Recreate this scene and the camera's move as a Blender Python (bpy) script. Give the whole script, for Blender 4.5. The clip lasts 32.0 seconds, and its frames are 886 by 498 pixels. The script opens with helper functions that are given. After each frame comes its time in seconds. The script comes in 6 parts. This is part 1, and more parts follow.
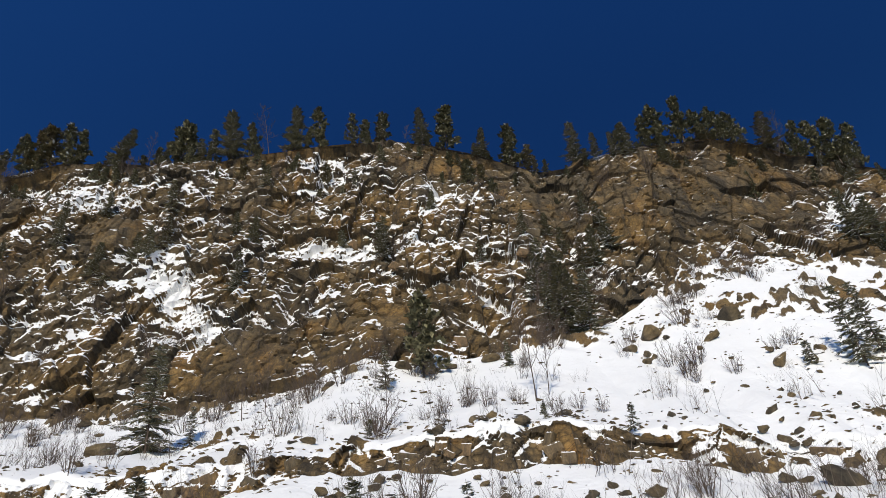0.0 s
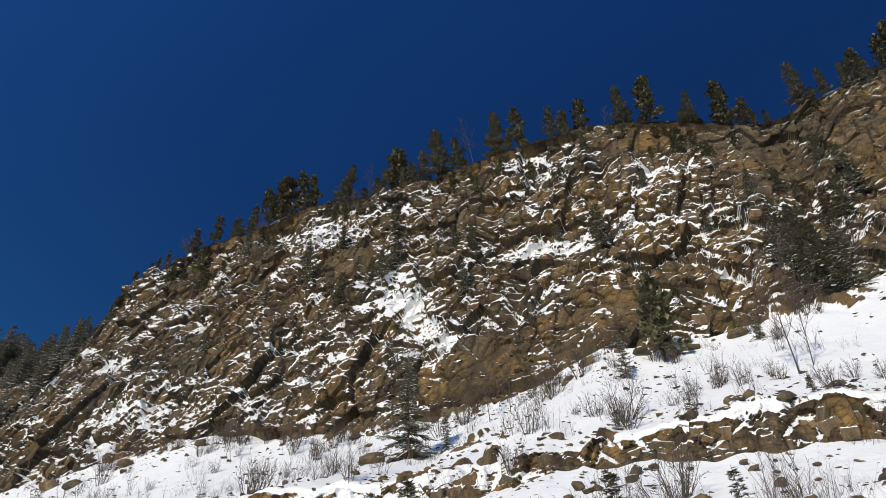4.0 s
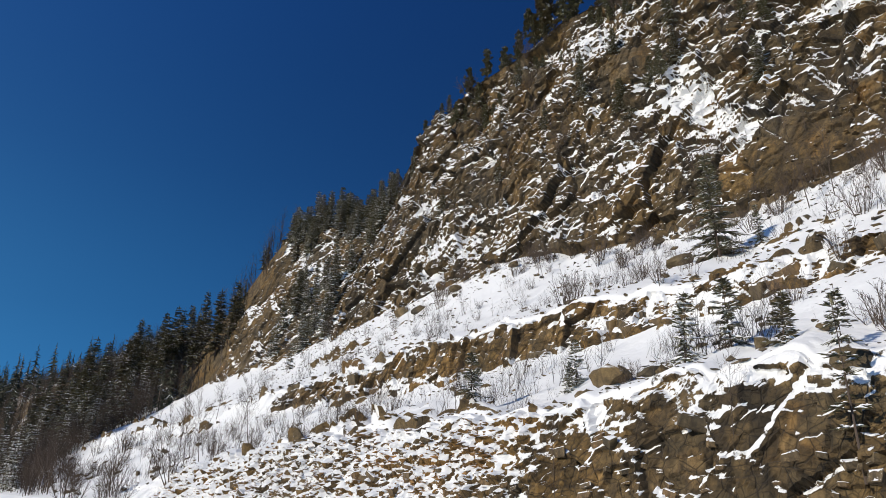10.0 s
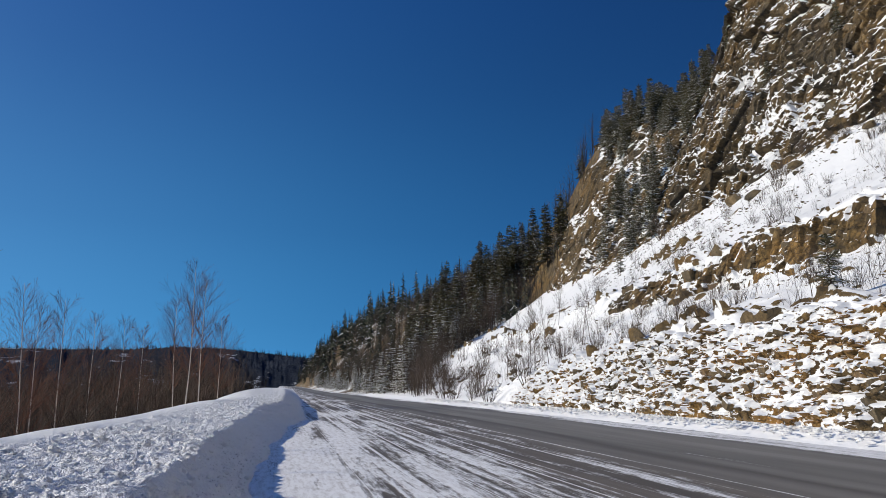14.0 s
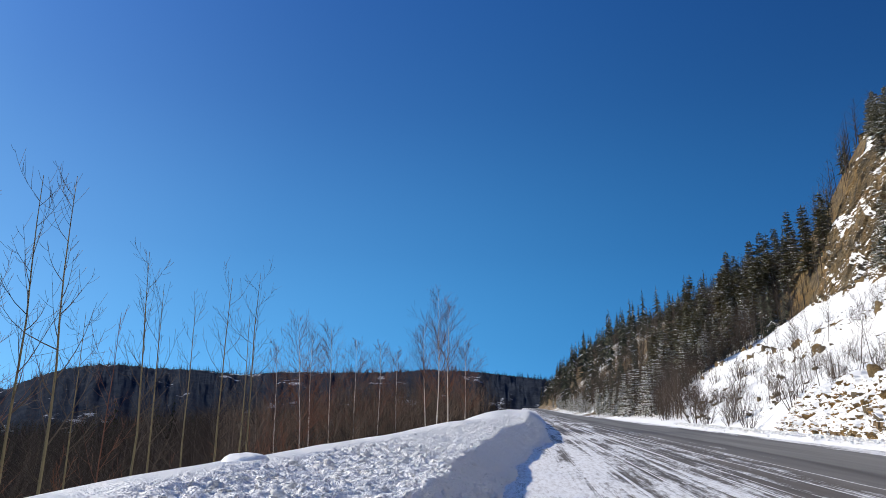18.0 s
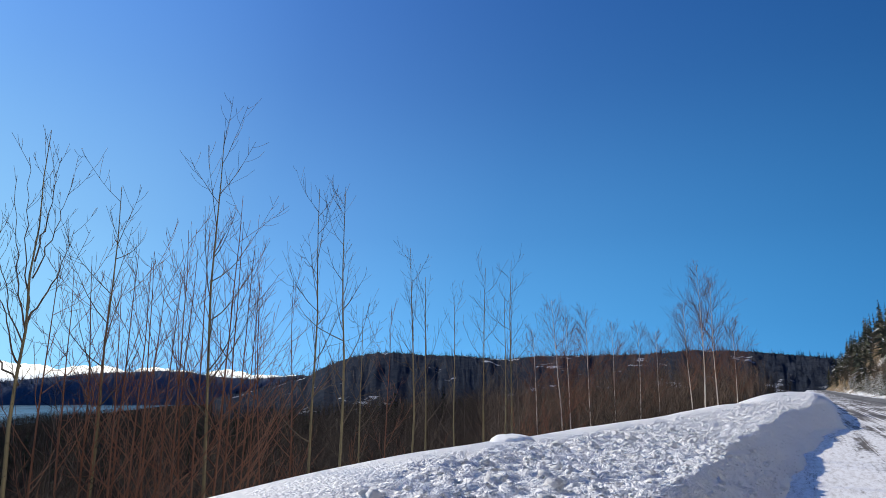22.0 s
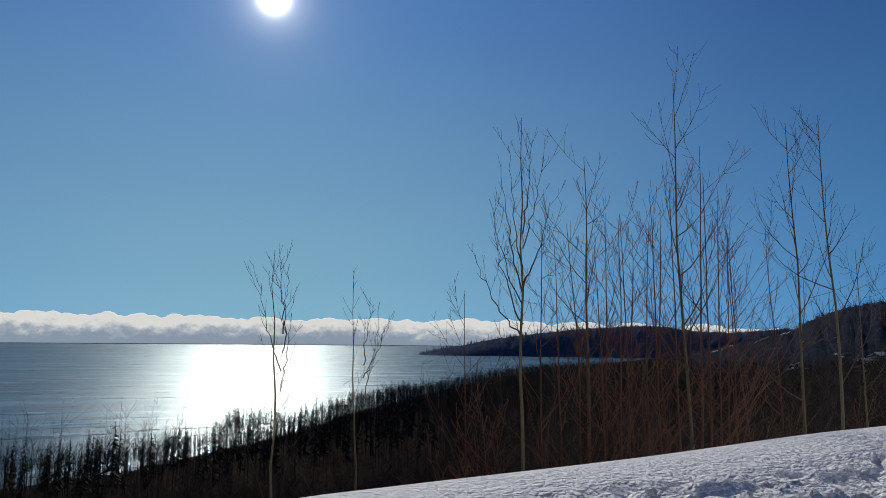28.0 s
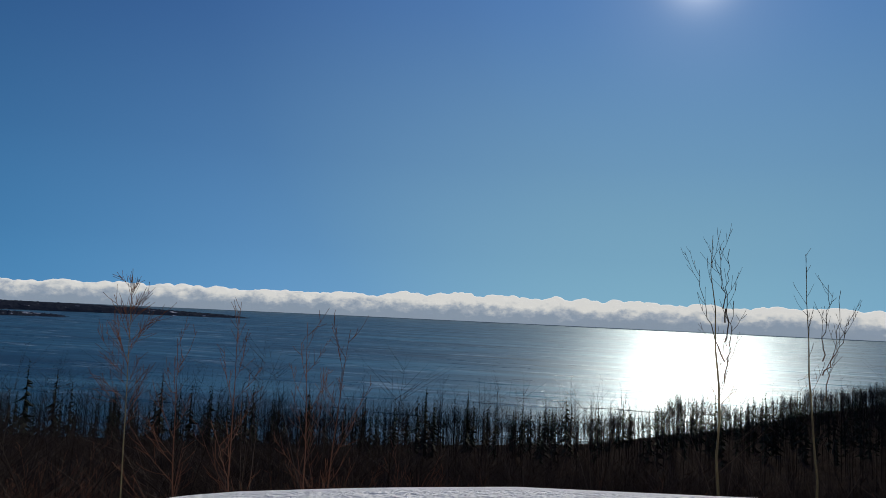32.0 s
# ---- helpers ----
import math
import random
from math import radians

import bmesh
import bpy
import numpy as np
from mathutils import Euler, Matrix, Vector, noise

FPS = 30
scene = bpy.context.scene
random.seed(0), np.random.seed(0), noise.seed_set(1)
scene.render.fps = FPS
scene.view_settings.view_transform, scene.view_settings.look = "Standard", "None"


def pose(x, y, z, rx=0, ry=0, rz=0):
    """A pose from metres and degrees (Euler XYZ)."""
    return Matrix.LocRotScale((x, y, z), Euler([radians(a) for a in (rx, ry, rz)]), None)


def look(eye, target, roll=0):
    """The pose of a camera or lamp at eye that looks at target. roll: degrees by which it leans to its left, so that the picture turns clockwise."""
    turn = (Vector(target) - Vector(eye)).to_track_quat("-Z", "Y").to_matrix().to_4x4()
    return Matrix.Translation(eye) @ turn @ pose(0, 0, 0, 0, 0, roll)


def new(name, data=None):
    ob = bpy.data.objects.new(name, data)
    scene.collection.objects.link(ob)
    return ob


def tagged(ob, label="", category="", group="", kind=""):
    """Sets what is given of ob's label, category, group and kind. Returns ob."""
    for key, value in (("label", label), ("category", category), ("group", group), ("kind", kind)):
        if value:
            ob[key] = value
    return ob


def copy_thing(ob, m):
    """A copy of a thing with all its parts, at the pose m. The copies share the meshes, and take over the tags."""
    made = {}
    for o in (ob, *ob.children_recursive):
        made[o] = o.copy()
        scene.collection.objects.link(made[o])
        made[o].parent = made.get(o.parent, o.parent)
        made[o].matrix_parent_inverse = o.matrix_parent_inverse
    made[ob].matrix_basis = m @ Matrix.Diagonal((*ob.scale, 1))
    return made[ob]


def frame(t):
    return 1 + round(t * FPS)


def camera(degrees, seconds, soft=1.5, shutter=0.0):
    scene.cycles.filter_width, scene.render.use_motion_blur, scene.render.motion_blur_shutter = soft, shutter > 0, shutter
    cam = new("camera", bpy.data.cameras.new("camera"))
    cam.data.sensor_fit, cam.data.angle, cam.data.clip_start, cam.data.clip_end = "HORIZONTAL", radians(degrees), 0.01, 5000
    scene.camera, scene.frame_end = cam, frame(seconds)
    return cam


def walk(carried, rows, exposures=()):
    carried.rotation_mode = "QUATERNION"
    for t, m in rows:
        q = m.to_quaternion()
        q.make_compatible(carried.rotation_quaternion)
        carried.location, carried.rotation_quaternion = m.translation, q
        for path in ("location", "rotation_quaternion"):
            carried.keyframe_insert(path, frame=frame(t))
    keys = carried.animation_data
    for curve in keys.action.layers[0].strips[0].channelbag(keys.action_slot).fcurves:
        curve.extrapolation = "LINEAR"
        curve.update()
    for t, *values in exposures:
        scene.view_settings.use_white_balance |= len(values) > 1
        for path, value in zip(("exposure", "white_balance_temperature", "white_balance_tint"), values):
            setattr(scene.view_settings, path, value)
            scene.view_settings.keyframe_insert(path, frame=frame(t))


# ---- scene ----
# The camera stands at the roadside and turns to the left; (seconds, rx, ry, rz).
PATH = [
    (0, 124.79, 3.46, 3.36), (0.5, 125.13, 3.61, 6.66), (1, 125.24, 4.18, 10.85), (1.5, 124.88, 3.92, 13.70),
    (2, 124.92, 3.31, 15.49), (2.5, 125.26, 2.62, 16.98), (3, 125.52, 2.44, 19.58), (3.5, 125.68, 1.54, 21.59),
    (5.5, 121.31, 0.26, 30.28), (6, 119.72, 0.37, 32.40), (6.5, 117.93, 0.34, 34.89), (7, 115.81, 0.15, 37.57),
    (7.5, 114.99, -0.13, 39.14), (8, 114.11, -0.21, 41.30), (8.5, 113.24, -0.67, 42.95), (9, 112.33, -1.14, 43.63),
    (9.5, 110.96, -0.85, 46.06), (10, 109.74, -0.93, 49.20), (10.5, 109.05, -1.42, 51.73), (11, 108.70, -1.31, 55.02),
    (11.5, 108.20, -1.43, 58.59), (12, 107.36, -0.98, 62.56), (12.5, 106.18, -0.65, 66.29), (13, 103.79, -0.87, 69.86),
    (13.5, 102.28, -0.51, 73.47), (14, 101.59, 0.17, 76.90), (14.5, 101.08, 0.61, 80.05), (16.5, 101.37, -0.10, 89.48),
    (17, 101.85, -0.41, 92.45), (17.5, 102.60, -1.20, 94.42), (18, 103.32, -0.52, 96.65), (18.5, 103.20, 0.02, 98.43),
    (19, 103.23, -0.22, 100.28), (19.5, 102.93, -0.15, 102.38), (20, 102.02, -0.11, 104.68), (20.5, 101.58, -0.06, 107.97),
    (21, 101.40, -0.42, 111.30), (21.5, 101.78, -0.55, 114.33), (22, 101.79, -0.34, 117.75), (22.5, 101.21, 0.02, 121.47),
    (23, 100.19, 0.54, 124.90), (23.5, 99.41, 0.87, 127.95), (24, 99.46, 0.74, 130.73), (24.5, 100.00, 0.65, 133.70),
    (25, 99.96, 0.65, 136.70), (25.5, 99.84, 0.47, 140.14), (27.5, 98.06, -0.26, 152.76), (28, 97.75, -0.52, 155.86),
    (28.5, 97.06, -1.25, 160.14), (29, 96.79, -1.31, 162.97), (29.5, 96.84, -1.54, 165.73), (30, 96.35, -1.92, 171.62),
    (30.5, 96.14, -2.47, 177.77), (31, 95.93, -2.43, 182.01), (31.5, 95.80, -2.69, 187.79), (32, 95.62, -2.68, 191.37),
]
EYE = (0.0, 0.0, 1.6)
cam = camera(66.1, 32.0, 0.8)
EXPOSURES = [(0, -0.1), (13, -0.12), (14.5, 0.0), (16.5, 0.25), (19, 0.38), (22, 0.34), (24, 0.02), (26, -0.40), (28, -0.68), (32, -0.74)]
walk(cam, [(t, pose(*EYE, rx, ry, rz)) for t, rx, ry, rz in PATH], EXPOSURES)

# ---- sky and sun ----
SUN_AZ, SUN_EL = 260.9, 27.1          # degrees; azimuth from +x towards +y
world = bpy.data.worlds.new("world")
scene.world = world
world.use_nodes = True
wt = world.node_tree
wt.nodes.clear()
w_out = wt.nodes.new("ShaderNodeOutputWorld")
w_bg = wt.nodes.new("ShaderNodeBackground")
w_sky = wt.nodes.new("ShaderNodeTexSky")
w_sky.sky_type = "NISHITA"
w_sky.sun_disc = False
w_sky.sun_elevation = radians(SUN_EL)
w_sky.sun_rotation = radians(SUN_AZ - 90)
w_sky.altitude = 1200
w_sky.air_density = 1.0
w_sky.dust_density = 0.35
w_sky.ozone_density = 4.0
w_bg.inputs["Strength"].default_value = 1.0
sun_dir = Vector((math.cos(radians(SUN_AZ)) * math.cos(radians(SUN_EL)), math.sin(radians(SUN_AZ)) * math.cos(radians(SUN_EL)), math.sin(radians(SUN_EL))))


def sky_node(kind, **values):
    node = wt.nodes.new(kind)
    for key, v in values.items():
        if isinstance(v, bpy.types.NodeSocket):
            wt.links.new(v, node.inputs[key])
        else:
            node.inputs[key].default_value = v
    return node


def sky_ramp(fac, *stops):
    node = wt.nodes.new("ShaderNodeValToRGB")
    wt.links.new(fac, node.inputs[0])
    node.color_ramp.interpolation = "B_SPLINE"
    e = node.color_ramp.elements
    while len(e) < len(stops):
        e.new(0.5)
    for k, (p, c) in enumerate(stops):
        e[k].position = p
        e[k].color = (*c, 1)
    return node.outputs[0]


def sky_mix(fac, a, b, kind="MIX"):
    node = wt.nodes.new("ShaderNodeMix")
    node.data_type, node.blend_type = "RGBA", kind
    for socket, v in ((node.inputs[0], fac), (node.inputs[6], a), (node.inputs[7], b)):
        if isinstance(v, bpy.types.NodeSocket):
            wt.links.new(v, socket)
        else:
            socket.default_value = v
    return node.outputs[2]


# a dry, deep winter sky: darkest away from the sun, paler round it and towards the horizon
way = wt.nodes.new("ShaderNodeTexCoord").outputs["Generated"]
toward = wt.nodes.new("ShaderNodeVectorMath")
toward.operation = "DOT_PRODUCT"
wt.links.new(way, toward.inputs[0])
toward.inputs[1].default_value = sun_dir
half = wt.nodes.new("ShaderNodeMath")
half.operation = "MULTIPLY_ADD"
wt.links.new(toward.outputs["Value"], half.inputs[0])
half.inputs[1].default_value = half.inputs[2].default_value = 0.5
height = sky_node("ShaderNodeSeparateXYZ", Vector=way).outputs["Z"]
upper = sky_ramp(half.outputs[0], (0.0, (0.0020, 0.018, 0.085)), (0.35, (0.0036, 0.027, 0.118)), (0.50, (0.0052, 0.038, 0.165)), (0.60, (0.0072, 0.050, 0.205)), (0.70, (0.0110, 0.066, 0.255)), (0.80, (0.0180, 0.080, 0.300)), (0.90, (0.034, 0.120, 0.41)), (0.975, (0.075, 0.23, 0.68)), (1.0, (0.10, 0.28, 0.76)))
lower = sky_ramp(half.outputs[0], (0.0, (0.010, 0.08, 0.28)), (0.3, (0.018, 0.125, 0.42)), (0.55, (0.036, 0.265, 0.60)), (0.78, (0.11, 0.44, 0.88)), (0.90, (0.22, 0.57, 1.02)), (0.96, (0.40, 0.80, 1.25)), (1.0, (0.50, 0.94, 1.38)))
near = sky_ramp(height, (0.0, (1, 1, 1)), (0.09, (0.72, 0.72, 0.72)), (0.22, (0.46, 0.46, 0.46)), (0.42, (0.11, 0.11, 0.11)), (0.66, (0, 0, 0)))
own = sky_mix(near, upper, lower)
scaled = sky_mix(1.0, w_sky.outputs[0], (0.05, 0.05, 0.05, 1), "MULTIPLY")
total = sky_mix(0.06, own, scaled)
ahead = wt.nodes.new("ShaderNodeMath")
ahead.operation = "MAXIMUM"
wt.links.new(toward.outputs["Value"], ahead.inputs[0])
ahead.inputs[1].default_value = 0.0
for sharp, light in ((9000, 9.0), (1300, 0.7), (160, 0.12)):        # the sun itself and the glare close round it
    glare = wt.nodes.new("ShaderNodeMath")
    glare.operation = "POWER"
    wt.links.new(ahead.outputs[0], glare.inputs[0])
    glare.inputs[1].default_value = sharp
    lit = sky_mix(1.0, glare.outputs[0], (light, 0.97 * light, 0.93 * light, 1), "MULTIPLY")
    total = sky_mix(1.0, total, lit, "ADD")
wt.links.new(total, w_bg.inputs[0])
wt.links.new(w_bg.outputs[0], w_out.inputs[0])

sun_data = bpy.data.lights.new("sun", "SUN")
sun_data.energy = 4.0
sun_data.angle = radians(0.53)
sun_data.color = (1.0, 0.93, 0.80)
sun = new("sun", sun_data)
sun.matrix_world = look((0, 0, 300), Vector((0, 0, 300)) - sun_dir)

# ---- tools ----
def lattice(ix, iy, seed):
    """Repeatable random numbers 0..1 on whole-number places."""
    h = (ix.astype(np.int64) * 374761393 + iy.astype(np.int64) * 668265263 + seed * 974634777) & 0x7FFFFFFF
    h = ((h ^ (h >> 13)) * 1274126177) & 0x7FFFFFFF
    h = ((h ^ (h >> 16)) * 1103515245 + 12345) & 0x7FFFFFFF
    return (h ^ (h >> 15)) % 100003 / 100003.0


def smooth_noise(x, y, seed=0):
    x, y = np.asarray(x, float), np.asarray(y, float)
    ix, iy = np.floor(x), np.floor(y)
    fx, fy = x - ix, y - iy
    fx, fy = fx * fx * (3 - 2 * fx), fy * fy * (3 - 2 * fy)
    a = lattice(ix, iy, seed) * (1 - fx) + lattice(ix + 1, iy, seed) * fx
    b = lattice(ix, iy + 1, seed) * (1 - fx) + lattice(ix + 1, iy + 1, seed) * fx
    return (a * (1 - fy) + b * fy) * 2 - 1


def fractal(x, y, seed=0, octaves=4):
    x, y = np.asarray(x, float), np.asarray(y, float)
    total, amp = 0.0, 1.0
    for k in range(octaves):
        total = total + amp * smooth_noise(x * 2 ** k + 17.3 * k, y * 2 ** k - 9.1 * k, seed + k)
        amp *= 0.5
    return total / 1.9


def blocks(x, y, seed=0, tilt=0.8):
    """Broken blocks: every cell is a plane with its own height and lean. Gives the height and the cell's number 0..1."""
    ix, iy = np.floor(x), np.floor(y)
    best = np.full(np.shape(x), 9.0)
    height, mark = np.zeros(np.shape(x)), np.zeros(np.shape(x))
    for dx in (-1, 0, 1):
        for dy in (-1, 0, 1):
            cx, cy = ix + dx, iy + dy
            px = cx + 0.15 + 0.7 * lattice(cx, cy, seed)
            py = cy + 0.15 + 0.7 * lattice(cx, cy, seed + 1)
            d = np.maximum(np.abs(x - px), np.abs(y - py)) * 0.6 + np.hypot(x - px, y - py) * 0.4
            r = lattice(cx, cy, seed + 2)
            h = (r * 2 - 1) + tilt * ((x - px) * (lattice(cx, cy, seed + 3) * 2 - 1) + (y - py) * (lattice(cx, cy, seed + 4) * 2 - 1))
            near = d < best
            best = np.where(near, d, best)
            height = np.where(near, h, height)
            mark = np.where(near, lattice(cx, cy, seed + 5), mark)
    return height, mark


def domes(x, y, seed=0):
    """Heaped round lumps of uneven size: the height of the highest lump over each place."""
    ix, iy = np.floor(x), np.floor(y)
    top = np.zeros(np.broadcast(x, y).shape)
    for dx in (-1, 0, 1):
        for dy in (-1, 0, 1):
            cx, cy = ix + dx, iy + dy
            r = 0.30 + 0.55 * lattice(cx, cy, seed + 2)
            d2 = (x - cx - lattice(cx, cy, seed)) ** 2 + (y - cy - lattice(cx, cy, seed + 1)) ** 2
            top = np.maximum(top, np.sqrt(np.clip(r * r - d2, 0, None)) + 0.25 * r)
    return top


def step(a, b, x):
    t = np.clip((np.asarray(x, float) - a) / (b - a), 0, 1)
    return t * t * (3 - 2 * t)


def knots(x, *pairs):
    """A line through (place, value) pairs, places rising."""
    return np.interp(x, [p for p, _ in pairs], [v for _, v in pairs])


def mesh_from(name, verts, faces, material, smooth=False):
    me = bpy.data.meshes.new(name)
    me.from_pydata(verts, [], faces)
    me.materials.append(material)
    if smooth:
        me.polygons.foreach_set("use_smooth", [True] * len(me.polygons))
    me.update()
    return me


def quads_mesh(name, verts, quads, material, smooth=True):
    """verts (n, 3) and quads (m, 4), both arrays."""
    me = bpy.data.meshes.new(name)
    k = quads.shape[1]
    me.vertices.add(len(verts))
    me.vertices.foreach_set("co", np.ascontiguousarray(verts, np.float32).ravel())
    me.loops.add(quads.size)
    me.loops.foreach_set("vertex_index", np.ascontiguousarray(quads, np.int32).ravel())
    me.polygons.add(len(quads))
    me.polygons.foreach_set("loop_start", np.arange(0, quads.size, k, dtype=np.int32))
    me.polygons.foreach_set("use_smooth", np.full(len(quads), smooth))
    me.update(calc_edges=True)
    me.validate()
    if material:
        me.materials.append(material)
    return me


def sheet_mesh(name, P, material, smooth=True, **fields):
    """A grid of places P (rows, columns, 3) as one mesh; fields become point attributes."""
    n, m = P.shape[:2]
    i = np.arange(n * m).reshape(n, m)
    quads = np.stack([i[:-1, :-1], i[:-1, 1:], i[1:, 1:], i[1:, :-1]], -1).reshape(-1, 4)
    me = quads_mesh(name, P.reshape(-1, 3), quads, material, smooth)
    for key, values in fields.items():
        me.attributes.new(key, "FLOAT", "POINT").data.foreach_set("value", np.ascontiguousarray(values, np.float32).ravel())
    return me


def upward(P):
    """The z of the unit normal of a grid."""
    a = np.gradient(P, axis=1)
    b = np.gradient(P, axis=0)
    n = np.cross(a, b)
    return n[..., 2] / (np.linalg.norm(n, axis=-1) + 1e-9)


def part(name, me, parent, label=""):
    """A mesh as one part of a thing."""
    ob = new(name, me)
    ob.parent = parent
    return tagged(ob, label) if label else ob


# ---- materials ----
class Nodes:
    def __init__(self, name):
        self.m = bpy.data.materials.new(name)
        self.m.use_nodes = True
        self.t = self.m.node_tree
        self.b = self.t.nodes["Principled BSDF"]

    def add(self, kind, **values):
        node = self.t.nodes.new(kind)
        for key, v in values.items():
            if key in node.inputs:
                self.put(node.inputs[key], v)
        return node

    def put(self, socket, v):
        if isinstance(v, bpy.types.NodeSocket):
            self.t.links.new(v, socket)
        else:
            socket.default_value = v

    def place(self, scale=(1, 1, 1), kind="Object"):
        c = self.t.nodes.new("ShaderNodeTexCoord")
        mp = self.t.nodes.new("ShaderNodeMapping")
        mp.inputs["Scale"].default_value = scale
        self.t.links.new(c.outputs[kind], mp.inputs["Vector"])
        return mp.outputs[0]

    def noise(self, vector, scale, detail=4.0, rough=0.55):
        return self.add("ShaderNodeTexNoise", Vector=vector, Scale=scale, Detail=detail, Roughness=rough).outputs["Fac"]

    def ramp(self, fac, *stops):
        node = self.t.nodes.new("ShaderNodeValToRGB")
        self.t.links.new(fac, node.inputs[0])
        e = node.color_ramp.elements
        while len(e) < len(stops):
            e.new(0.5)
        for k, (p, c) in enumerate(stops):
            e[k].position = p
            e[k].color = (*c, 1) if isinstance(c, tuple) else (c, c, c, 1)
        return node.outputs[0]

    def math(self, op, a, b=0.0, c=0.0):
        node = self.t.nodes.new("ShaderNodeMath")
        node.operation = op
        for s, v in zip(node.inputs, (a, b, c)):
            self.put(s, v)
        return node.outputs[0]

    def mix(self, fac, a, b, kind="MIX"):
        node = self.t.nodes.new("ShaderNodeMix")
        node.data_type = "RGBA"
        node.blend_type = kind
        self.put(node.inputs[0], fac)
        self.put(node.inputs[6], a if not isinstance(a, tuple) else (*a, 1))
        self.put(node.inputs[7], b if not isinstance(b, tuple) else (*b, 1))
        return node.outputs[2]

    def bump(self, height, strength, distance):
        node = self.add("ShaderNodeBump", Strength=strength, Distance=distance, Height=height)
        self.put(self.b.inputs["Normal"], node.outputs[0])

    def attr(self, name):
        node = self.t.nodes.new("ShaderNodeAttribute")
        node.attribute_name = name
        return node.outputs["Fac"]

    def finish(self, color, roughness=0.8, gloss=None):
        if gloss is not None:
            self.b.inputs["Specular IOR Level"].default_value = gloss
        self.put(self.b.inputs["Base Color"], color if not isinstance(color, tuple) else (*color, 1))
        self.put(self.b.inputs["Roughness"], roughness)
        return self.m


def rock_colour(k, p, cracked=0.5):
    """Weathered brown rock: olive, tan, grey and rusty patches, dark cracks and runs of water."""
    big = k.noise(p, 0.13, 3, 0.6)
    mid = k.noise(p, 0.9, 6, 0.7)
    fine = k.noise(p, 5.0, 8, 0.75)
    base = k.ramp(mid, (0.30, (0.088, 0.061, 0.027)), (0.45, (0.180, 0.125, 0.053)), (0.58, (0.240, 0.167, 0.073)), (0.75, (0.34, 0.245, 0.12)))
    grey = k.ramp(mid, (0.32, (0.082, 0.070, 0.050)), (0.5, (0.168, 0.140, 0.100)), (0.7, (0.275, 0.235, 0.17)))
    c = k.mix(k.ramp(big, (0.45, 0.0), (0.62, 0.75)), base, grey)
    rust = k.ramp(k.noise(p, 0.21, 3, 0.55), (0.56, 0.0), (0.68, 0.7))
    c = k.mix(rust, c, k.mix(fine, (0.19, 0.105, 0.028), (0.36, 0.225, 0.075)))
    runs = k.ramp(k.noise(k.place((0.8, 0.8, 0.06)), 1.0, 4, 0.6), (0.52, 0.0), (0.62, 0.75))
    c = k.mix(runs, c, (0.050, 0.040, 0.026))
    cracks = []
    for scale, width in ((1.3, 0.030), (3.1, 0.045)):
        v = k.add("ShaderNodeTexVoronoi", Vector=p, Scale=scale)
        v.feature = "DISTANCE_TO_EDGE"
        cracks.append(k.ramp(v.outputs["Distance"], (0.0, 0.0), (width, 1.0)))
    crack = k.math("MULTIPLY", k.math("MULTIPLY_ADD", cracks[0], 0.6, 0.4), k.math("MULTIPLY_ADD", cracks[1], 0.4, 0.6))
    c = k.mix(k.math("MULTIPLY_ADD", crack, -cracked, cracked), c, (0.022, 0.017, 0.011))
    grain = k.ramp(fine, (0.28, 0.45), (0.5, 1.0), (0.72, 1.4))
    return k.mix(1.0, c, grain, "MULTIPLY"), mid, fine, crack


def make_snowy_rock(name, low, high, tint, cracked=0.5):
    k = Nodes(name)
    p = k.place()
    c, mid, fine, crack = rock_colour(k, p, cracked)
    c = k.mix(1.0, c, tint, "MULTIPLY")
    block = k.ramp(k.math("MULTIPLY_ADD", k.attr("tone"), 0.4, 0.5), (0.08, (0.50, 0.50, 0.50)), (0.35, (0.86, 0.84, 0.78)), (0.6, (1.06, 1.0, 0.9)), (0.85, (1.42, 1.28, 1.02)))
    c = k.mix(1.0, c, block, "MULTIPLY")
    c = k.mix(k.math("MULTIPLY", k.attr("joint"), 0.8), c, (0.020, 0.016, 0.011))
    a = k.attr("snow")
    a = k.math("ADD", a, k.math("MULTIPLY", k.math("SUBTRACT", k.math("ADD", k.noise(p, 1.1, 9, 0.75), k.math("MULTIPLY", k.noise(p, 4.5, 6, 0.7), 0.8)), 0.9), 1.0))
    f = k.ramp(a, (low, 0.0), (high, 1.0))
    snow = k.mix(k.noise(p, 0.8, 3), (0.78, 0.77, 0.755), (0.85, 0.84, 0.825))
    h = k.math("ADD", k.math("MULTIPLY", mid, 1.0), k.math("MULTIPLY_ADD", fine, 0.6, k.math("MULTIPLY", crack, 0.35)))
    bare = k.math("SUBTRACT", 1.0, f)
    k.bump(k.math("ADD", k.math("MULTIPLY", h, bare), k.math("MULTIPLY", f, k.math("MULTIPLY_ADD", k.noise(p, 2.0, 4), 0.35, 1.0))), 0.75, 0.35)
    return k.finish(k.mix(f, c, snow), k.math("MULTIPLY_ADD", f, -0.15, 0.9))


